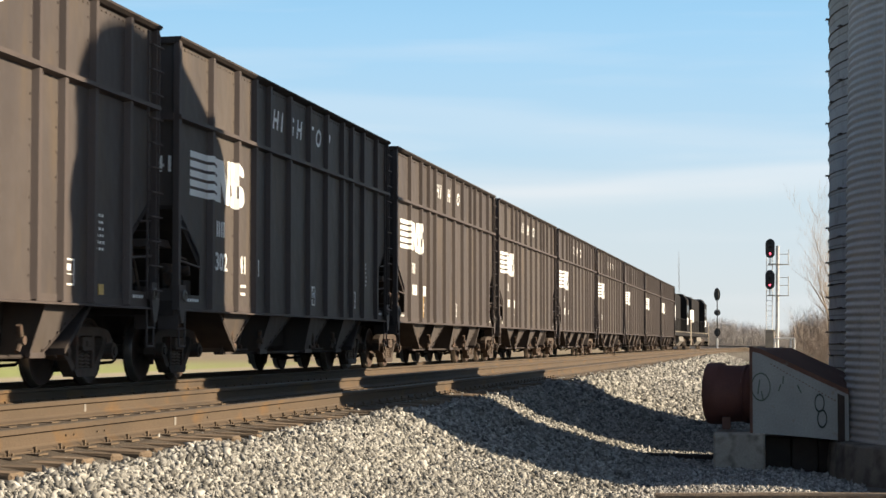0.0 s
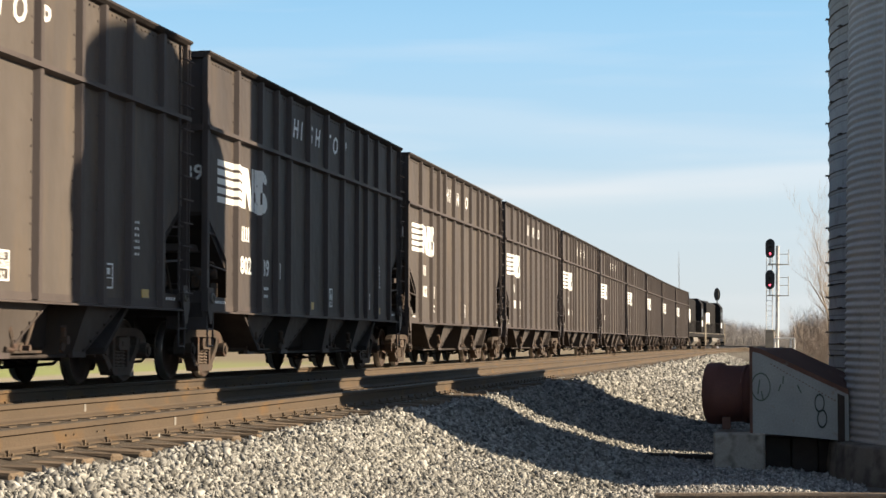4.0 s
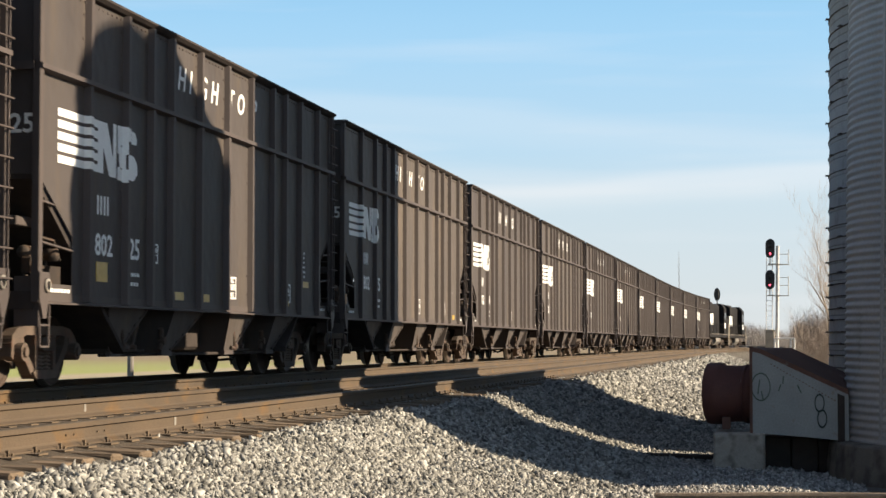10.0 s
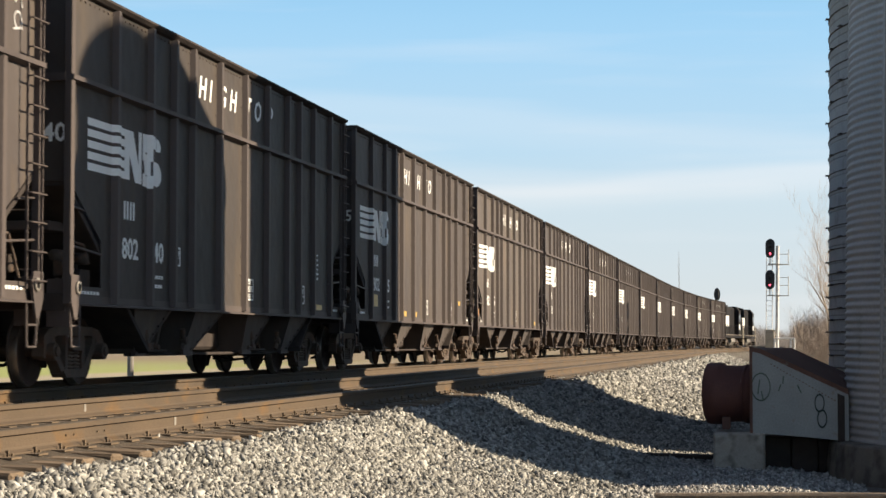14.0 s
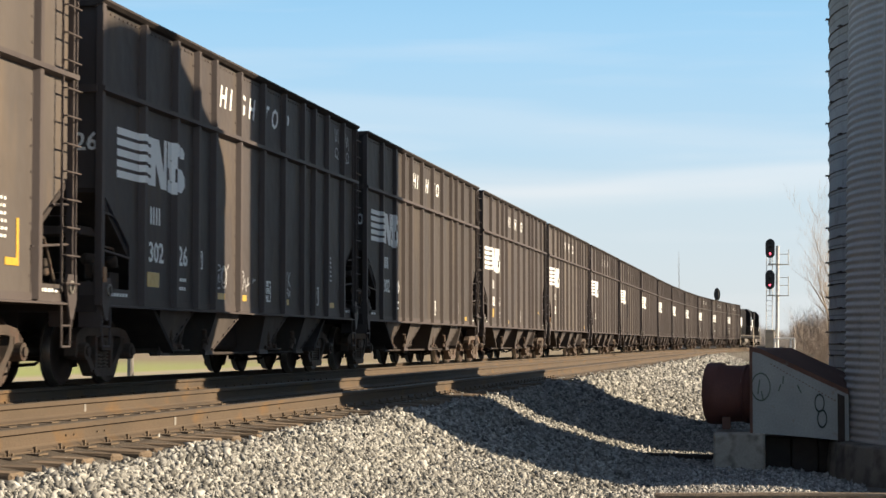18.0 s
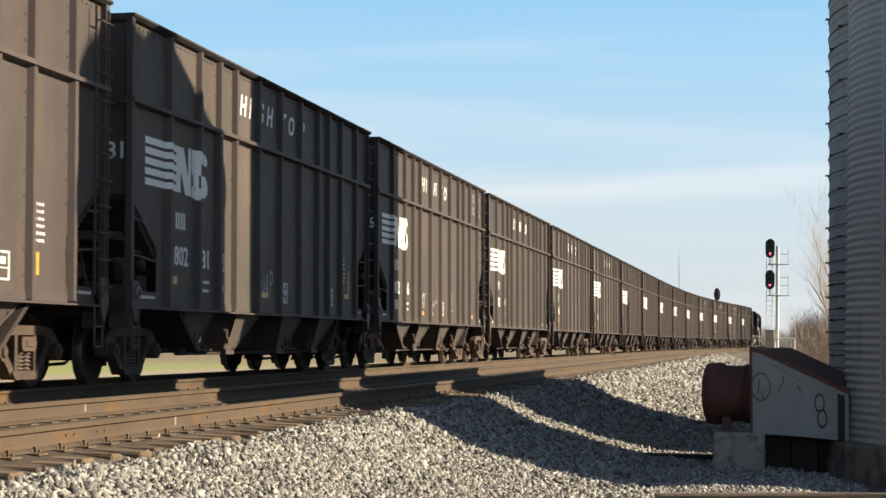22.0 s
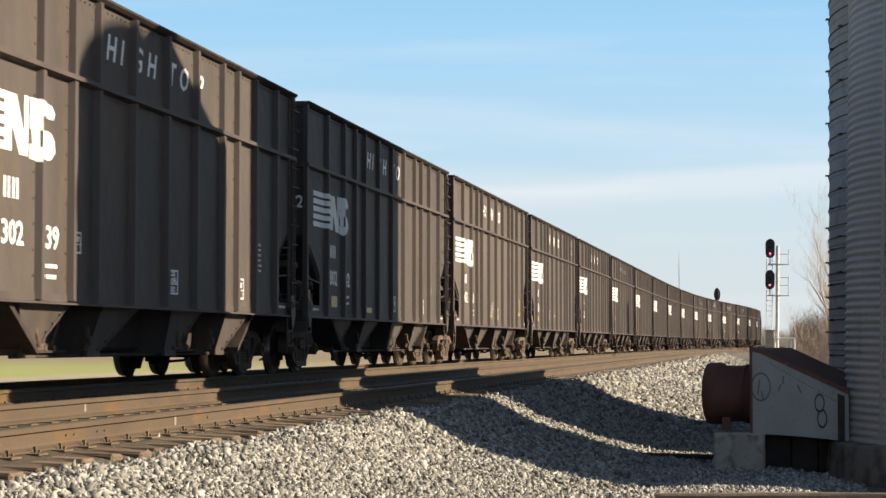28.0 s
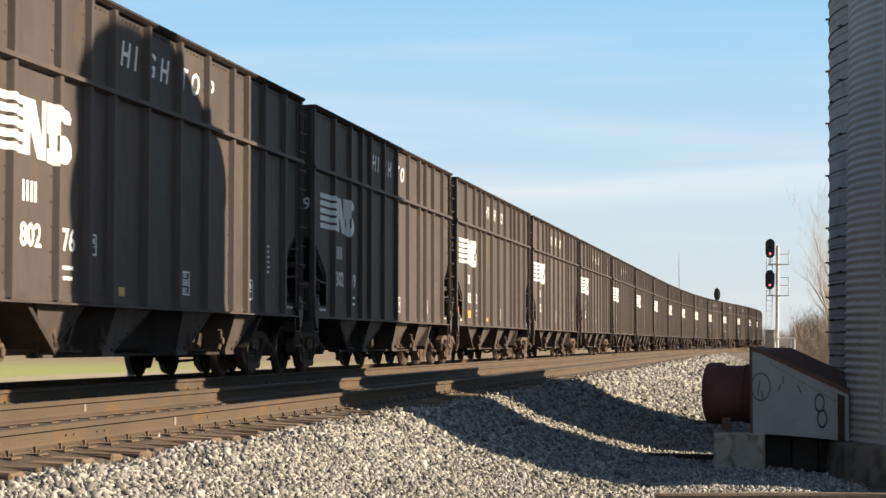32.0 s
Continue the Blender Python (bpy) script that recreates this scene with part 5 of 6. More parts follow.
        for k in range(6):
            a0, a1 = math.pi * k / 6 - math.pi / 2, math.pi * (k + 1) / 6 - math.pi / 2
            rod(bm, (s * (-E + 0.06 + 0.10 * math.cos(a0)), t * 1.5, 4.88 + 0.09 * math.sin(a0)), (s * (-E + 0.06 + 0.10 * math.cos(a1)), t * 1.5, 4.88 + 0.09 * math.sin(a1)), 0.013, 5)
        part("top_grab", bm, M_RIB, car)
    # body below the sill
    bm = bmesh.new()
    box(bm, E + 0.3, -E - 0.3, -0.32, 0.32, 0.72, 1.02)
    part("centre_sill", bm, M_UNDER, car)
    bm = bmesh.new()
    box(bm, E + 2.9, -E - 2.9, -SHEET + 0.03, SHEET - 0.03, SILL + 0.03, SILL + 0.10)
    part("floor_sheet", bm, M_UNDER, car)
    for bay in ((2.80, 4.48, 3.24, 3.56), (5.66, 7.16, 5.46, 5.80), (8.56, 10.06, 8.66, 9.06), (11.38, 12.70, 11.22, 11.58)):
        hopper_pocket(car, *bay)
    for u in (3.62, 9.10):
        for s in (-1, 1):
            gate_gear(car, u, s)
    bm = bmesh.new()
    box(bm, E + 3.4, -E - 3.4, -0.92, 0.92, 0.46, SILL + 0.02, 0.05)
    part("inner_hood", bm, M_UNDER, car)
    for s in (-1, 1):
        bm = bmesh.new()
        rod(bm, (E + 3.1, s * 1.22, 0.40), (-E - 3.3, s * 1.22, 0.40), 0.025, 7)
        part("gate_rod", bm, M_UNDER, car)
    bm = bmesh.new()
    lathe(bm, [(0.0, -0.35), (0.18, -0.34), (0.2, -0.3), (0.2, 0.3), (0.18, 0.34), (0.0, 0.35)], 16, axis="x", at=(-E - 1.1, 0.5, 1.35))
    box(bm, -E - 1.5, -E - 0.7, 0.3, 0.7, 1.1, 1.18)
    part("brake_cylinder", bm, M_TRUCK, car)
    # common lettering and stencils, both sides
    for s in (-1, 1):
        y = -(SHEET + 0.004) * 1.0
        turn = Matrix.Identity(4) if s < 0 else Matrix.Rotation(math.pi, 4, "Z")
        for ch, u in (("H", 5.53), ("I", 6.08), ("G", 6.60), ("H", 7.20), ("T", 8.14), ("O", 8.66), ("P", 9.55)):
            o = letters("letter", ch, 0.49, M_WHITE, car, E + u - 0.05, 4.34, y, wide=1.1, slant=0.22)
            o.matrix_basis = turn @ o.matrix_basis
        # emblem: five bars running into two block shapes, painted over the ribs as well
        bm = bmesh.new()
        bars = [(2.80 + 0.146 * k, 2.80 + 0.146 * k + 0.098) for k in range(5)]
        r1, r2 = RIBS[0], RIBS[1]
        yo = -(HALF + 0.003)

        def flat(u0, u1, z0, z1, yy=y):
            prism(bm, ((E + u0, z0), (E + u1, z0), (E + u1, z1), (E + u0, z1)), yy - 0.002, yy + 0.002)

        def edge(u, z0, z1, t=1.0):
            ya, yb = -SHEET - 0.002, -SHEET - 0.002 - (HALF - SHEET) * t
            prism(bm, ((E + u - 0.108, ya), (E + u - 0.108 + 0.05 * t, yb), (E + u - 0.104 + 0.05 * t, yb), (E + u - 0.104, ya)), z0, z1, axis="z")

        for z0, z1 in bars:
            flat(0.75, r1 - 0.108, z0, z1)
            edge(r1, z0, z1)
            flat(r1 - 0.058, r1 + 0.055, z0, z1, yo)
            flat(r1 + 0.108, 2.20, z0, z1)
        prism(bm, ((E + 2.16, 2.80), (E + 2.36, 2.80), (E + 2.36, 3.48), (E + 2.16, 3.48)), y - 0.002, y + 0.002)
        prism(bm, ((E + 2.36, 3.48), (E + 2.36, 3.15), (E + 2.60, 2.78), (E + 2.74, 2.78), (E + 2.74, 3.02), (E + 2.50, 3.48)), y - 0.002, y + 0.002)
        prism(bm, ((E + 2.74, 2.78), (E + 2.86, 2.78), (E + 2.86, 3.50), (E + 2.74, 3.50)), y - 0.002, y + 0.002)
        flat(2.91, r2 - 0.108, 3.12, 3.50)
        flat(2.91, r2 - 0.108, 2.76, 2.94)
        prism(bm, ((E + 3.0, 2.94), (E + r2 - 0.108, 2.94), (E + r2 - 0.108, 3.12), (E + 2.96, 3.12)), y - 0.002, y + 0.002)
        edge(r2, 3.12, 3.50)
        edge(r2, 2.74, 2.92)
        edge(r2, 2.92, 3.12, 0.6)
        flat(r2 - 0.058, r2 + 0.03, 3.30, 3.48, yo)
        flat(r2 - 0.058, r2 + 0.055, 2.78, 3.12, yo)
        prism(bm, ((E + r2 + 0.108, 3.30), (E + 3.66, 3.30), (E + 3.70, 3.38), (E + 3.60, 3.47), (E + r2 + 0.108, 3.49)), y - 0.002, y + 0.002)
        prism(bm, ((E + r2 + 0.108, 2.77), (E + 3.58, 2.80), (E + 3.72, 2.90), (E + 3.70, 3.04), (E + 3.58, 3.13), (E + r2 + 0.108, 3.17)), y - 0.002, y + 0.002)
        o = part("emblem", bm, M_WHITE, car, "white barred emblem")
        o.matrix_basis = turn
        # owner's mark as two plain blocks
        bm = bmesh.new()
        for u in (2.15, 2.40):
            prism(bm, ((E + u, 2.25), (E + u + 0.06, 2.25), (E + u + 0.06, 2.50), (E + u, 2.50)), y - 0.002, y + 0.002)
            prism(bm, ((E + u + 0.12, 2.25), (E + u + 0.18, 2.25), (E + u + 0.18, 2.50), (E + u + 0.12, 2.50)), y - 0.002, y + 0.002)
        o = part("owner_mark", bm, M_WHITE, car)
        o.matrix_basis = turn
        # stencil panels and data lines too small to read
        for u, z, w, h in ((8.13, 1.28, 0.50, 0.36), (11.73, 1.29, 0.40, 0.34), (4.42, 1.70, 0.22, 0.28)):
            bm = bmesh.new()
            for x0, x1, z0, z1 in ((0, w, 0, 0.025), (0, w, h - 0.025, h), (0, 0.03, 0, h), (w - 0.03, w, 0, h), (0, w, h * 0.40, h * 0.44)):
                prism(bm, ((E + u + x0, z + z0), (E + u + x1, z + z0), (E + u + x1, z + z1), (E + u + x0, z + z1)), y - 0.002, y + 0.002)
            if u != 8.13:
                prism(bm, ((E + u + w * 0.3, z + h * 0.55), (E + u + w * 0.7, z + h * 0.55), (E + u + w * 0.7, z + h * 0.8), (E + u + w * 0.3, z + h * 0.8)), y - 0.002, y + 0.002)
            o = part("stencil_panel", bm, M_WHITE, car)
            o.matrix_basis = turn
        for word, z in (("COKE", 1.545), ("LOADING", 1.445), ("ONLY", 1.315)):
            o = letters("stencil_word", word, 0.115, M_WHITE, car, E + 8.38, z, y, centre=True, wide=0.78)
            o.matrix_basis = turn @ o.matrix_basis
        bm = bmesh.new()
        rng = random.Random(3)
        for k in range(6):
            z = 2.22 - 0.088 * k
            u = 12.82
            while u < 13.16:
                w = rng.uniform(0.03, 0.07)
                prism(bm, ((E + u, z), (E + u + w, z), (E + u + w, z + 0.038), (E + u, z + 0.038)), y - 0.002, y + 0.002)
                u += w + 0.05
        for z in (1.48, 1.35):
            u = 3.36
            while u < 3.76:
                w = rng.uniform(0.04, 0.10)
                prism(bm, ((E + u, z), (E + u + w, z), (E + u + w, z + 0.05), (E + u, z + 0.05)), y - 0.002, y + 0.002)
                u += w + 0.03
        for u0, z0 in ((13.20, 1.105),):
            for k in range(4):
                prism(bm, ((E + u0 + k * 0.14, z0), (E + u0 + k * 0.14 + 0.11, z0), (E + u0 + k * 0.14 + 0.11, z0 + 0.03), (E + u0 + k * 0.14, z0 + 0.03)), y - 0.002, y + 0.002)
        o = tagged(part("data_stencil", bm, M_WHITE, car), kind="stuff")
        o.matrix_basis = turn
    for x in (-TRUCK_X, TRUCK_X):
        build_truck(car, x)
    return car


# running numbers that can be made out, by place in the train (0 is the car beside the bins at the start)
NUMBERS = {0: ("302", "41"), -1: ("802", "39"), -2: ("802", "575"), -3: ("802", "325"), -4: ("802", "340"), -5: ("302", "26"),
           -6: ("802", "81"), -7: ("802", "02"), -8: ("302", "39"), -9: ("802", "76"), -10: ("802", "11")}
# yellow patches on the side sheets: (along the car, height, width, height of the patch)
PATCHES_FIRST = {1: ((3.6, 1.2, 0.1, 0.5), (6.9, 1.25, 0.1, 0.5), (9.6, 1.2, 0.12, 0.5)), -1: ((6.9, 1.2, 0.2, 0.14), (13.0, 1.2, 0.2, 0.14)), -2: ((13.3, 1.2, 0.3, 0.12),),
                 -3: ((2.13, 1.37, 0.42, 0.26), (5.4, 1.2, 0.44, 0.12), (6.7, 1.2, 0.44, 0.12), (9.46, 1.2, 0.26, 0.12), (11.73, 1.225, 0.28, 0.105), (12.80, 1.60, 0.66, 0.11)),
                 -4: ((13.0, 1.2, 0.5, 0.1), (9.5, 1.25, 0.12, 0.10))}
PATCHES_LATER = {-5: ((2.03, 1.36, 0.52, 0.21), (5.37, 1.26, 0.46, 0.10), (6.62, 1.26, 0.48, 0.10), (9.43, 1.25, 0.45, 0.10), (12.76, 1.26, 0.66, 0.10)),
                 -6: ((1.90, 1.43, 0.32, 0.12), (4.35, 1.38, 0.25, 0.10), (6.86, 1.35, 0.44, 0.09), (9.46, 1.31, 0.19, 0.10), (13.48, 1.56, 0.075, 0.47), (13.15, 1.47, 0.405, 0.09)),
                 -7: ((2.24, 1.28, 0.50, 0.22), (5.53, 1.22, 0.50, 0.11), (9.47, 1.20, 0.28, 0.11), (12.9, 1.38, 0.12, 0.28)), -9: ((5.5, 1.2, 0.24, 0.12),)}


def scrawl(car, strokes):
    """Thin sprayed lines on the side sheet; each stroke is a run of (u, z) points."""
    bm = bmesh.new()
    y = -(SHEET + 0.004)
    for pts in strokes:
        for (a0, b0), (a1, b1) in zip(pts, pts[1:]):
            d = Vector((a1 - a0, b1 - b0)).normalized() * 0.013
            prism(bm, ((U0 + a0 - d.y, b0 + d.x), (U0 + a0 + d.y, b0 - d.x), (U0 + a1 + d.y, b1 - d.x), (U0 + a1 - d.y, b1 + d.x)), y - 0.002, y + 0.002)
    tagged(part("graffiti_scrawl", bm, M_SCRAWL, car, "thin pale sprayed graffiti"), kind="stuff")


def ring(u, z, ru, rz, n=14, a0=0.0, a1=2 * math.pi):
    return [(u + ru * math.cos(a0 + (a1 - a0) * i / n), z + rz * math.sin(a0 + (a1 - a0) * i / n)) for i in range(n + 1)]


def dress_car(car, k):
    y = -(SHEET + 0.004)
    E = U0
    tone = CAR_TONES[{-4: 3, -6: 2, -2: 2}.get(k, k % 2)]
    for ob in car.children:
        if ob.name.startswith(("side_sheet", "end_sheet")):
            ob.material_slots[0].link = "OBJECT"
            ob.material_slots[0].material = tone
    if k in NUMBERS:
        a, b = NUMBERS[k]
        letters("running_number", a, 0.40, M_WHITE, car, E + 2.08, 1.72, y, wide=1.12)
        letters("running_number", b, 0.40, M_WHITE, car, E + (3.43 if len(b) < 3 else 3.18), 1.72, y, wide=1.12)
        e = letters("end_number", b[-2:], 0.33, M_WHITE, car, 0, 0, 0)
        e.matrix_basis = pose(E + 0.024, -1.19, 3.10, 90, 0, -90)
    else:
        bm = bmesh.new()
        for u in (2.26, 2.46, 2.66, 3.64, 3.84):
            prism(bm, ((E + u, 1.73), (E + u + 0.14, 1.73), (E + u + 0.14, 1.98), (E + u, 1.98)), y - 0.002, y + 0.002)
        part("running_number", bm, M_WHITE, car)
    if k == -5:
        scrawl(car, [ring(5.79, 1.62, 0.16, 0.175), ring(5.79, 1.64, 0.10, 0.12), ring(5.47, 1.76, 0.15, 0.045), [(5.32, 1.46), (5.36, 1.62), (5.44, 1.50), (5.50, 1.66), (5.56, 1.52)],
                     [(5.30, 1.42), (5.58, 1.44)], [(5.24, 1.62), (5.34, 1.56)], [(5.98, 1.76), (6.06, 1.82)]])
        scrawl(car, [ring(6.80, 1.70, 0.15, 0.055), [(6.62, 1.80), (6.66, 1.44), (6.76, 1.62), (6.86, 1.42), (6.98, 1.64), (7.10, 1.42)], [(7.06, 1.50), (7.28, 1.56)], [(7.20, 1.66), (7.16, 1.56)],
                     [(7.48, 1.60), (7.66, 1.64)], [(7.52, 1.66), (7.50, 1.56)]])
        scrawl(car, [[(9.44, 1.84), (9.44, 1.60), (9.40, 1.56)], [(9.52, 1.84), (9.58, 1.58), (9.64, 1.76), (9.70, 1.58), (9.76, 1.84)], [(9.84, 1.84), (9.84, 1.58)], [(9.98, 1.84), (9.84, 1.70), (10.0, 1.58)],
                     ring(9.72, 1.38, 0.26, 0.16, 9, 0.2, 2.9), ring(9.72, 1.38, 0.15, 0.10, 8, 0.2, 2.9), [(9.56, 1.40), (9.46, 1.50)], [(9.72, 1.47), (9.72, 1.56)], [(9.88, 1.40), (9.98, 1.50)]])
        scrawl(car, [[(13.46, 4.85), (13.50, 4.60), (13.62, 4.62), (13.58, 4.84)], [(13.70, 4.86), (13.76, 4.58)], ring(13.62, 4.38, 0.12, 0.09), [(13.48, 4.30), (13.78, 4.26)],
                     [(14.42, 4.84), (14.50, 4.56), (14.60, 4.80), (14.70, 4.52)], ring(14.58, 4.36, 0.11, 0.10), [(14.44, 4.24), (14.72, 4.28)]])
    if k == -6:
        scrawl(car, [[(6.76, 1.70), (6.69, 1.72), (6.66, 1.62), (6.74, 1.52), (6.74, 1.40), (6.66, 1.36)], [(6.84, 1.34), (6.84, 1.68), (7.04, 1.34), (7.04, 1.74)],
                     [(7.10, 1.36), (7.24, 1.76), (7.30, 1.36)], [(7.12, 1.50), (7.34, 1.50)], [(7.44, 1.30), (7.44, 1.80)], ring(7.44, 1.70, 0.19, 0.11, 9, 1.57, -1.57)])
    if k in (-2, -5, -7, -9):
        bm = bmesh.new()
        box(bm, E - 0.005, E + 0.125, -HALF - 0.022, -HALF - 0.015, 1.36, 1.56, 0.001)
        part("reflector", bm, M_ORANGE, car, "dirty orange reflective patch")
    for u, z, w, h in PATCHES_FIRST.get(k, ()) + PATCHES_LATER.get(k, ()):
        bm = bmesh.new()
        box(bm, E + u, E + u + w, y - 0.004, y + 0.002, z, z + h, 0.001)
        part("reflector", bm, M_YELLOW, car, "yellow reflective patch")


# ---- locomotives ----
def build_locomotive():
    loco = thing("locomotive", "black diesel locomotive with a white emblem and pale sill stripe", "locomotive", group="locomotives of the train")
    n = 10.4
    bm = bmesh.new()
    box(bm, -n, n, -1.50, 1.50, 1.18, 1.62, 0.03)
    part("underframe", bm, M_LOCO, loco)
    for s in (-1, 1):
        bm = bmesh.new()
        box(bm, -n, n, s * 1.503, s * 1.509, 1.52, 1.55)
        part("sill_stripe", bm, M_CASE, loco, "dusty pale sill stripe")
    bm = bmesh.new()
    prism(bm, ((-0.95, 1.62), (-0.95, 4.62), (-0.80, 4.82), (0.80, 4.82), (0.95, 4.62), (0.95, 1.62)), -n + 1.2, 5.4, axis="x")
    part("long_hood", bm, M_LOCO, loco)
    bm = bmesh.new()
    prism(bm, ((-1.45, 3.70), (-1.45, 4.62), (-0.9, 4.90), (0.9, 4.90), (1.45, 4.62), (1.45, 3.70)), -n + 1.4, -n + 5.2, axis="x")
    part("radiator", bm, M_LOCO, loco)
    for x in (-n + 2.2, -n + 3.8, -2.0, 1.2):
        bm = bmesh.new()
        lathe(bm, [(0.62, 4.78), (0.62, 5.00), (0.5, 5.02), (0.0, 5.02)], 18, at=(x, 0, 0))
        part("roof_fan", bm, M_UNDER, loco)
    bm = bmesh.new()
    prism(bm, ((-1.50, 1.62), (-1.50, 4.40), (-1.1, 4.92), (1.1, 4.92), (1.50, 4.40), (1.50, 1.62)), 5.4, 8.0, axis="x")
    cab = part("cab", bm, M_LOCO, loco)
    for s in (-1, 1):
        for x0, x1 in ((5.7, 6.5), (6.7, 7.6)):
            bm = bmesh.new()
            box(bm, x0, x1, s * 1.495, s * 1.515, 3.15, 3.95, 0.02)
            part("cab_window", bm, M_GLASS, cab)
    bm = bmesh.new()
    prism(bm, ((8.0, 1.62), (8.0, 3.35), (9.6, 3.05), (9.8, 1.62)), -0.85, 0.85)
    part("nose", bm, M_LOCO, loco)
    bm = bmesh.new()
    prism(bm, ((-1.35, 1.15), (-1.40, 0.75), (-1.05, 0.38), (1.05, 0.38), (1.40, 0.75), (1.35, 1.15)), -2.6, 2.6, axis="x")
    part("fuel_tank", bm, M_TANK, loco, "dusty grey fuel tank")
    for s in (-1, 1):
        bm = bmesh.new()
        for x in [-n + 0.3 + 1.45 * k for k in range(15)]:
            rod(bm, (x, s * 1.48, 1.62), (x, s * 1.48, 2.65), 0.022, 5)
        rod(bm, (-n + 0.3, s * 1.48, 2.65), (n - 0.3, s * 1.48, 2.65), 0.022, 5)
        part("side_rail", bm, M_LOCO, loco)
        for e in (-1, 1):
            bm = bmesh.new()
            for k in range(4):
                box(bm, e * n - 0.28, e * n + 0.28, s * 1.05, s * 1.52, 0.45 + 0.3 * k, 0.50 + 0.3 * k)
            for x in (-0.28, 0.28):
                rod(bm, (e * n + x, s * 1.5, 0.4), (e * n + x, s * 1.5, 2.7), 0.03, 5)
            part("end_steps", bm, M_CASE, loco, "dusty pale step edges")
    for e in (-1, 1):
        bm = bmesh.new()
        box(bm, e * n, e * (n + 0.5), -0.2, 0.2, 0.7, 1.0, 0.04)
        part("coupler", bm, M_TRUCK, loco)
        bm = bmesh.new()
        box(bm, e * n - 0.05, e * n + 0.05, -1.45, 1.45, 0.30, 0.75, 0.02)
        part("pilot", bm, M_LOCO, loco)
    for s in (-1, 1):
        bm = bmesh.new()
        y = s * 0.956
        for x0, x1, z0, z1 in ((-4.6, -2.9, 2.55, 3.75), (-2.6, -0.9, 2.55, 3.75)):
            prism(bm, ((x0, z0), (x1, z0), (x1, z1), (x0, z1)), y - 0.003, y + 0.003)
        part("emblem", bm, M_WHITE, loco, "white block emblem")
        bm = bmesh.new()
        y = s * 1.506
        for x0, x1, z0, z1 in ((5.8, 6.3, 2.2, 2.8), (6.45, 7.2, 2.2, 2.8)):
            prism(bm, ((x0, z0), (x1, z0), (x1, z1), (x0, z1)), y - 0.003, y + 0.003)
        part("cab_number", bm, M_WHITE, loco, "white number bars on the cab")
        for k in range(9):
            bm = bmesh.new()
            box(bm, -8.4 + k * 1.05, -7.5 + k * 1.05, s * 0.95, s * 0.975, 1.75, 2.45, 0.01)
            part("hood_door", bm, M_LOCO, loco)
    for x in (-6.2, 6.2):
        t = new("truck")
        t.parent = loco
        t.location = (x, 0, 0)
        for s in (-1, 1):
            bm = bmesh.new()
            prism(bm, ((-2.3, 0.50), (-2.2, 0.95), (2.2, 0.95), (2.3, 0.50), (1.2, 0.62), (0.6, 0.40), (-0.6, 0.40), (-1.2, 0.62)), s * 0.98, s * 1.14)
            for ax in (-1.68, 0.0, 1.68):
                box(bm, ax - 0.25, ax + 0.25, s * 0.98, s * 1.22, 0.32, 0.72, 0.03)
            part("side_frame", bm, M_HOPPER, t)
        w0 = None
        for ax in (-1.68, 0.0, 1.68):
            if w0 is None:
                bm = bmesh.new()
                lathe(bm, [(0.09, -0.95), (0.09, 0.95)], 12, axis="y", close=True)
                for sd in (-1, 1):
                    lathe(bm, [(0.10, sd * 0.80), (0.40, sd * 0.78), (0.43, sd * 0.83), (0.50, sd * 0.83)], 28, axis="y")
                    lathe(bm, [(0.50, sd * 0.83), (0.51, sd * 0.72)], 28, axis="y", mi=1)
                    lathe(bm, [(0.51, sd * 0.72), (0.535, sd * 0.70), (0.10, sd * 0.69)], 28, axis="y")
                w0 = ws = part("wheelset", bm, [M_WHEEL, M_TREAD], t)
            else:
                ws = new("wheelset", w0.data)
                ws.parent = t
            ws.location = (ax, 0, 0.515)
    return loco


# ---- the train's progress ----
CAR_0 = 27.43           # where the rear of car 0 stands at the start
LOCO_LEN = 21.4


SLACK_AT, SLACK = (0, 6, 10.5, 13, 17, 20, 25, 31, 32), (-0.05, -0.1, -0.16, -0.02, 0.1, 0.0, -0.02, -0.12, -0.13)


def travelled(t):
    steady = 4.509172 * t - 0.0330206 * t ** 2 + 0.00165965 * t ** 3 - 0.000026033 * t ** 4
    return steady - 0.10 + float(np.interp(t, SLACK_AT, SLACK))


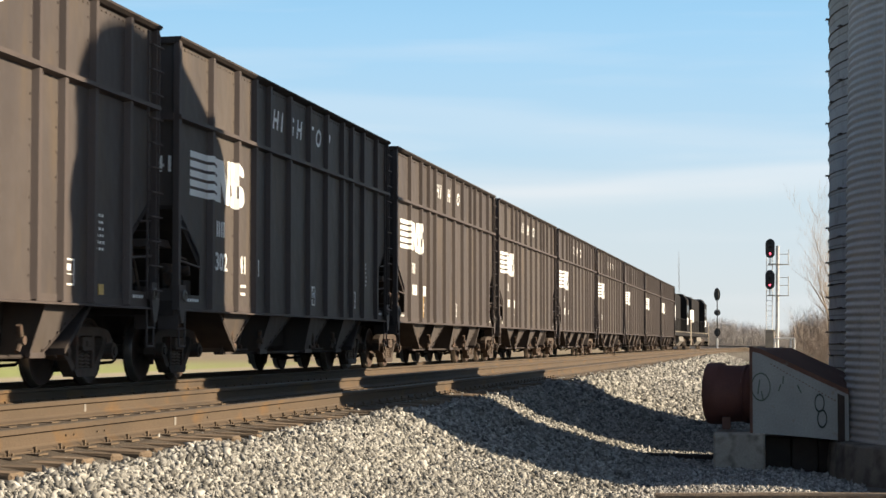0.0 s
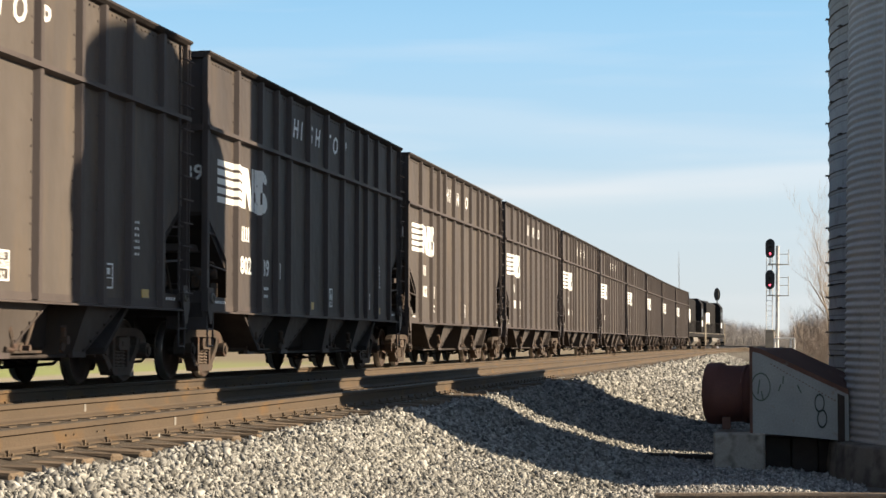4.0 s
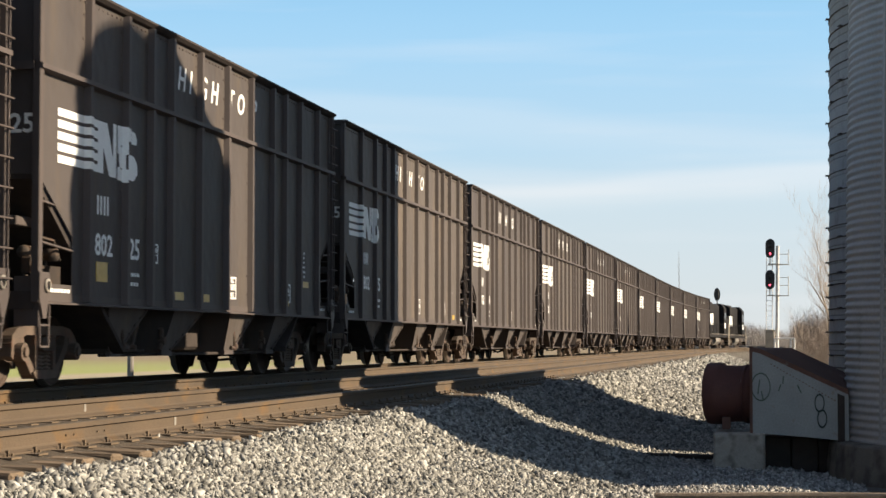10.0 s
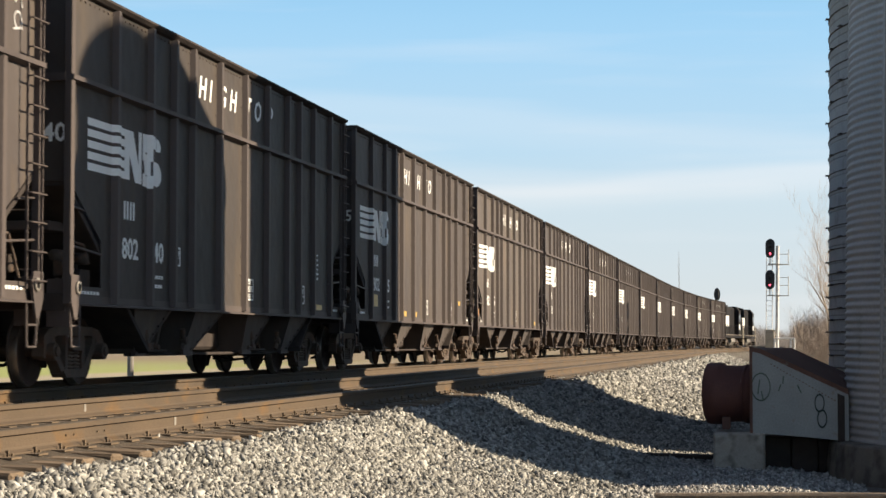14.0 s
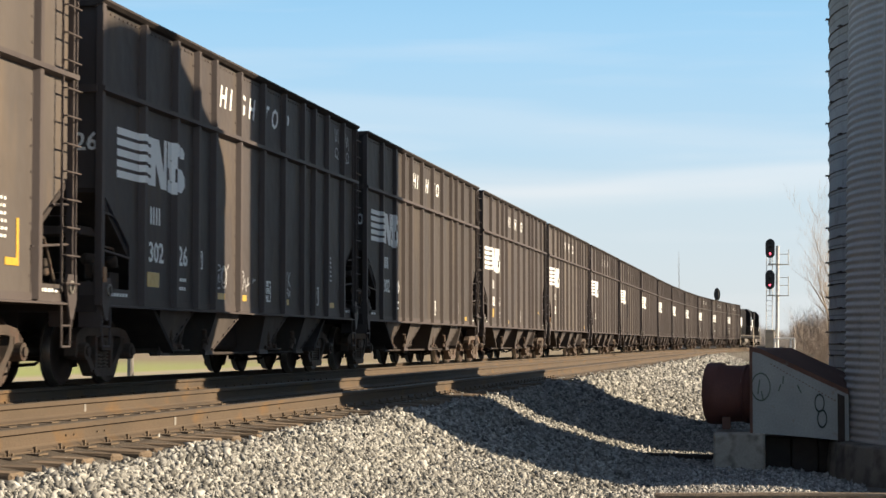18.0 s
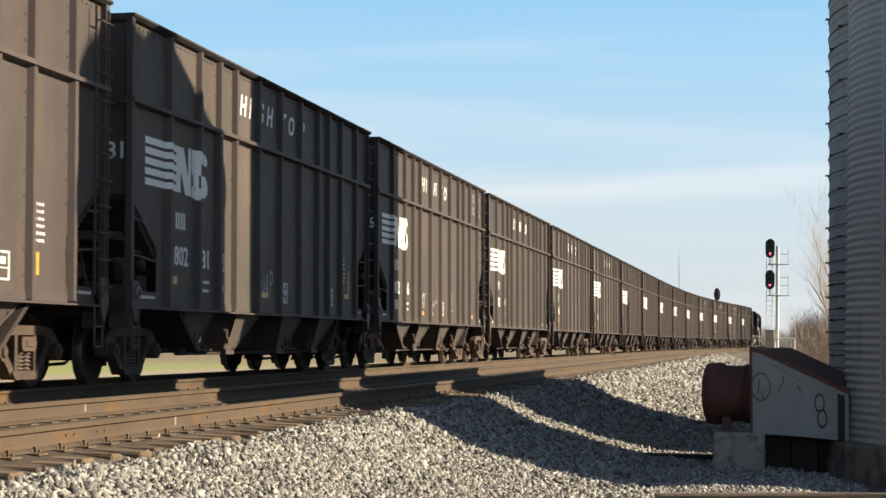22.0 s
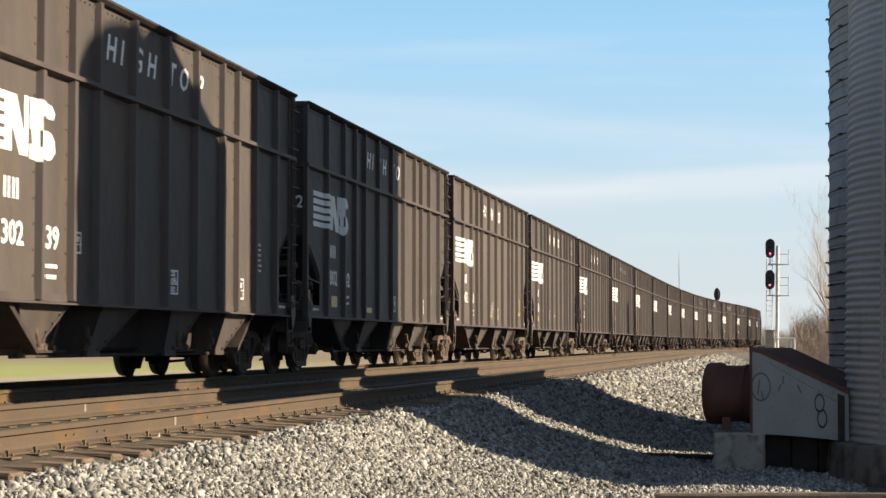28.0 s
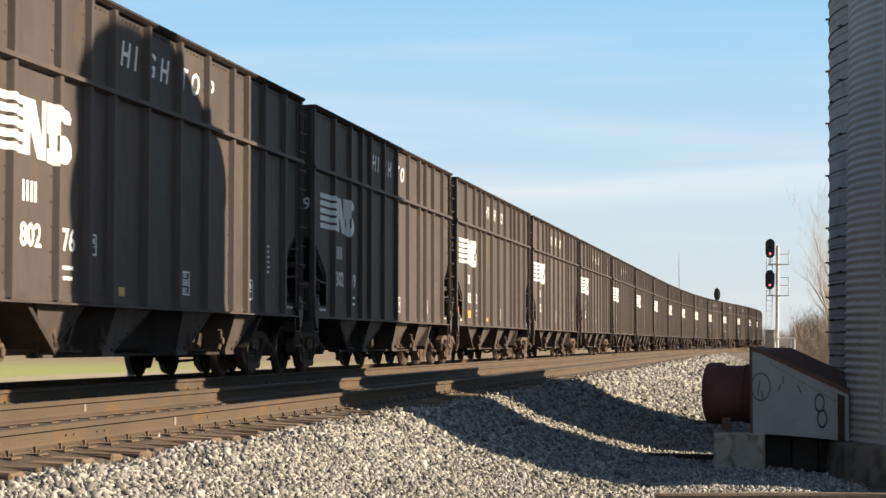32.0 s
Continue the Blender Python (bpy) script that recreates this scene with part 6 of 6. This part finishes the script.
def riding(s_mid, half):
    """The pose of a vehicle whose trucks stand half before and behind s_mid."""
    a, b = track(s_mid - half), track(s_mid + half)
    mid, d = (a + b) / 2, b - a
    return Matrix.Translation(mid) @ pose(0, 0, 0, 0, 0, math.degrees(math.atan2(d.y, d.x)))


def build_train():
    train = []
    car0 = build_car()
    for k in range(-10, 8):
        car = car0 if k == 7 else copy_thing(car0, Matrix.Identity(4))
        train.append((car, k, CAR_0 + k * CAR_LEN + BODY / 2, TRUCK_X, WHEEL_R))
    for car, k, *_ in train:
        dress_car(car, k)
    loco0 = build_locomotive()
    loco1 = copy_thing(loco0, Matrix.Identity(4))
    front = CAR_0 + 8 * CAR_LEN - 0.6
    train.append((loco0, 100, front + LOCO_LEN / 2, 6.2, 0.515))
    train.append((loco1, 101, front + LOCO_LEN * 1.5, 6.2, 0.515))
    return train


def motions(train):
    step = 0.1
    times = [i * step for i in range(int(32 / step) + 1)]
    for vehicle, k, s0, half, radius in train:
        walk(vehicle, [(t, riding(s0 + travelled(t), half)) for t in np.arange(0, 32.01, 1.0)])
        for truck in vehicle.children:
            if not truck.name.startswith("truck"):
                continue
            for ws in truck.children:
                if ws.name.startswith("wheelset"):
                    p = ws.location.copy()
                    walk(ws, [(t, Matrix.Translation(p) @ Matrix.Rotation(travelled(t) / radius, 4, "Y")) for t in times])


build_ground()
build_bins()
build_fan()
build_yard_clutter()
build_signals()
build_plants()
TRAIN = build_train()
build_tracks()
build_stones("ballast_stones", "loose pale grey crushed stone on the track bank", M_STONE,
             ((10.5, 22.0, 4.95, 9.3, 0.0235, 1750), (22.0, 40.0, 4.95, 8.5, 0.028, 900), (30.0, 40.0, 8.5, 9.3, 0.028, 700), (40.0, 75.0, 5.0, 10.0, 0.045, 260),
              (10.5, 60.0, 2.75, 4.3, 0.020, 30), (75.0, 160.0, 5.2, 10.0, 0.07, 75)))
build_stones("yard_gravel", "dirty scattered gravel beside the grain bins", M_GRIT,
             ((15.0, 22.0, 9.2, 12.0, 0.021, 900), (22.0, 34.0, 8.3, 11.4, 0.021, 1000)))
motions(TRAIN)
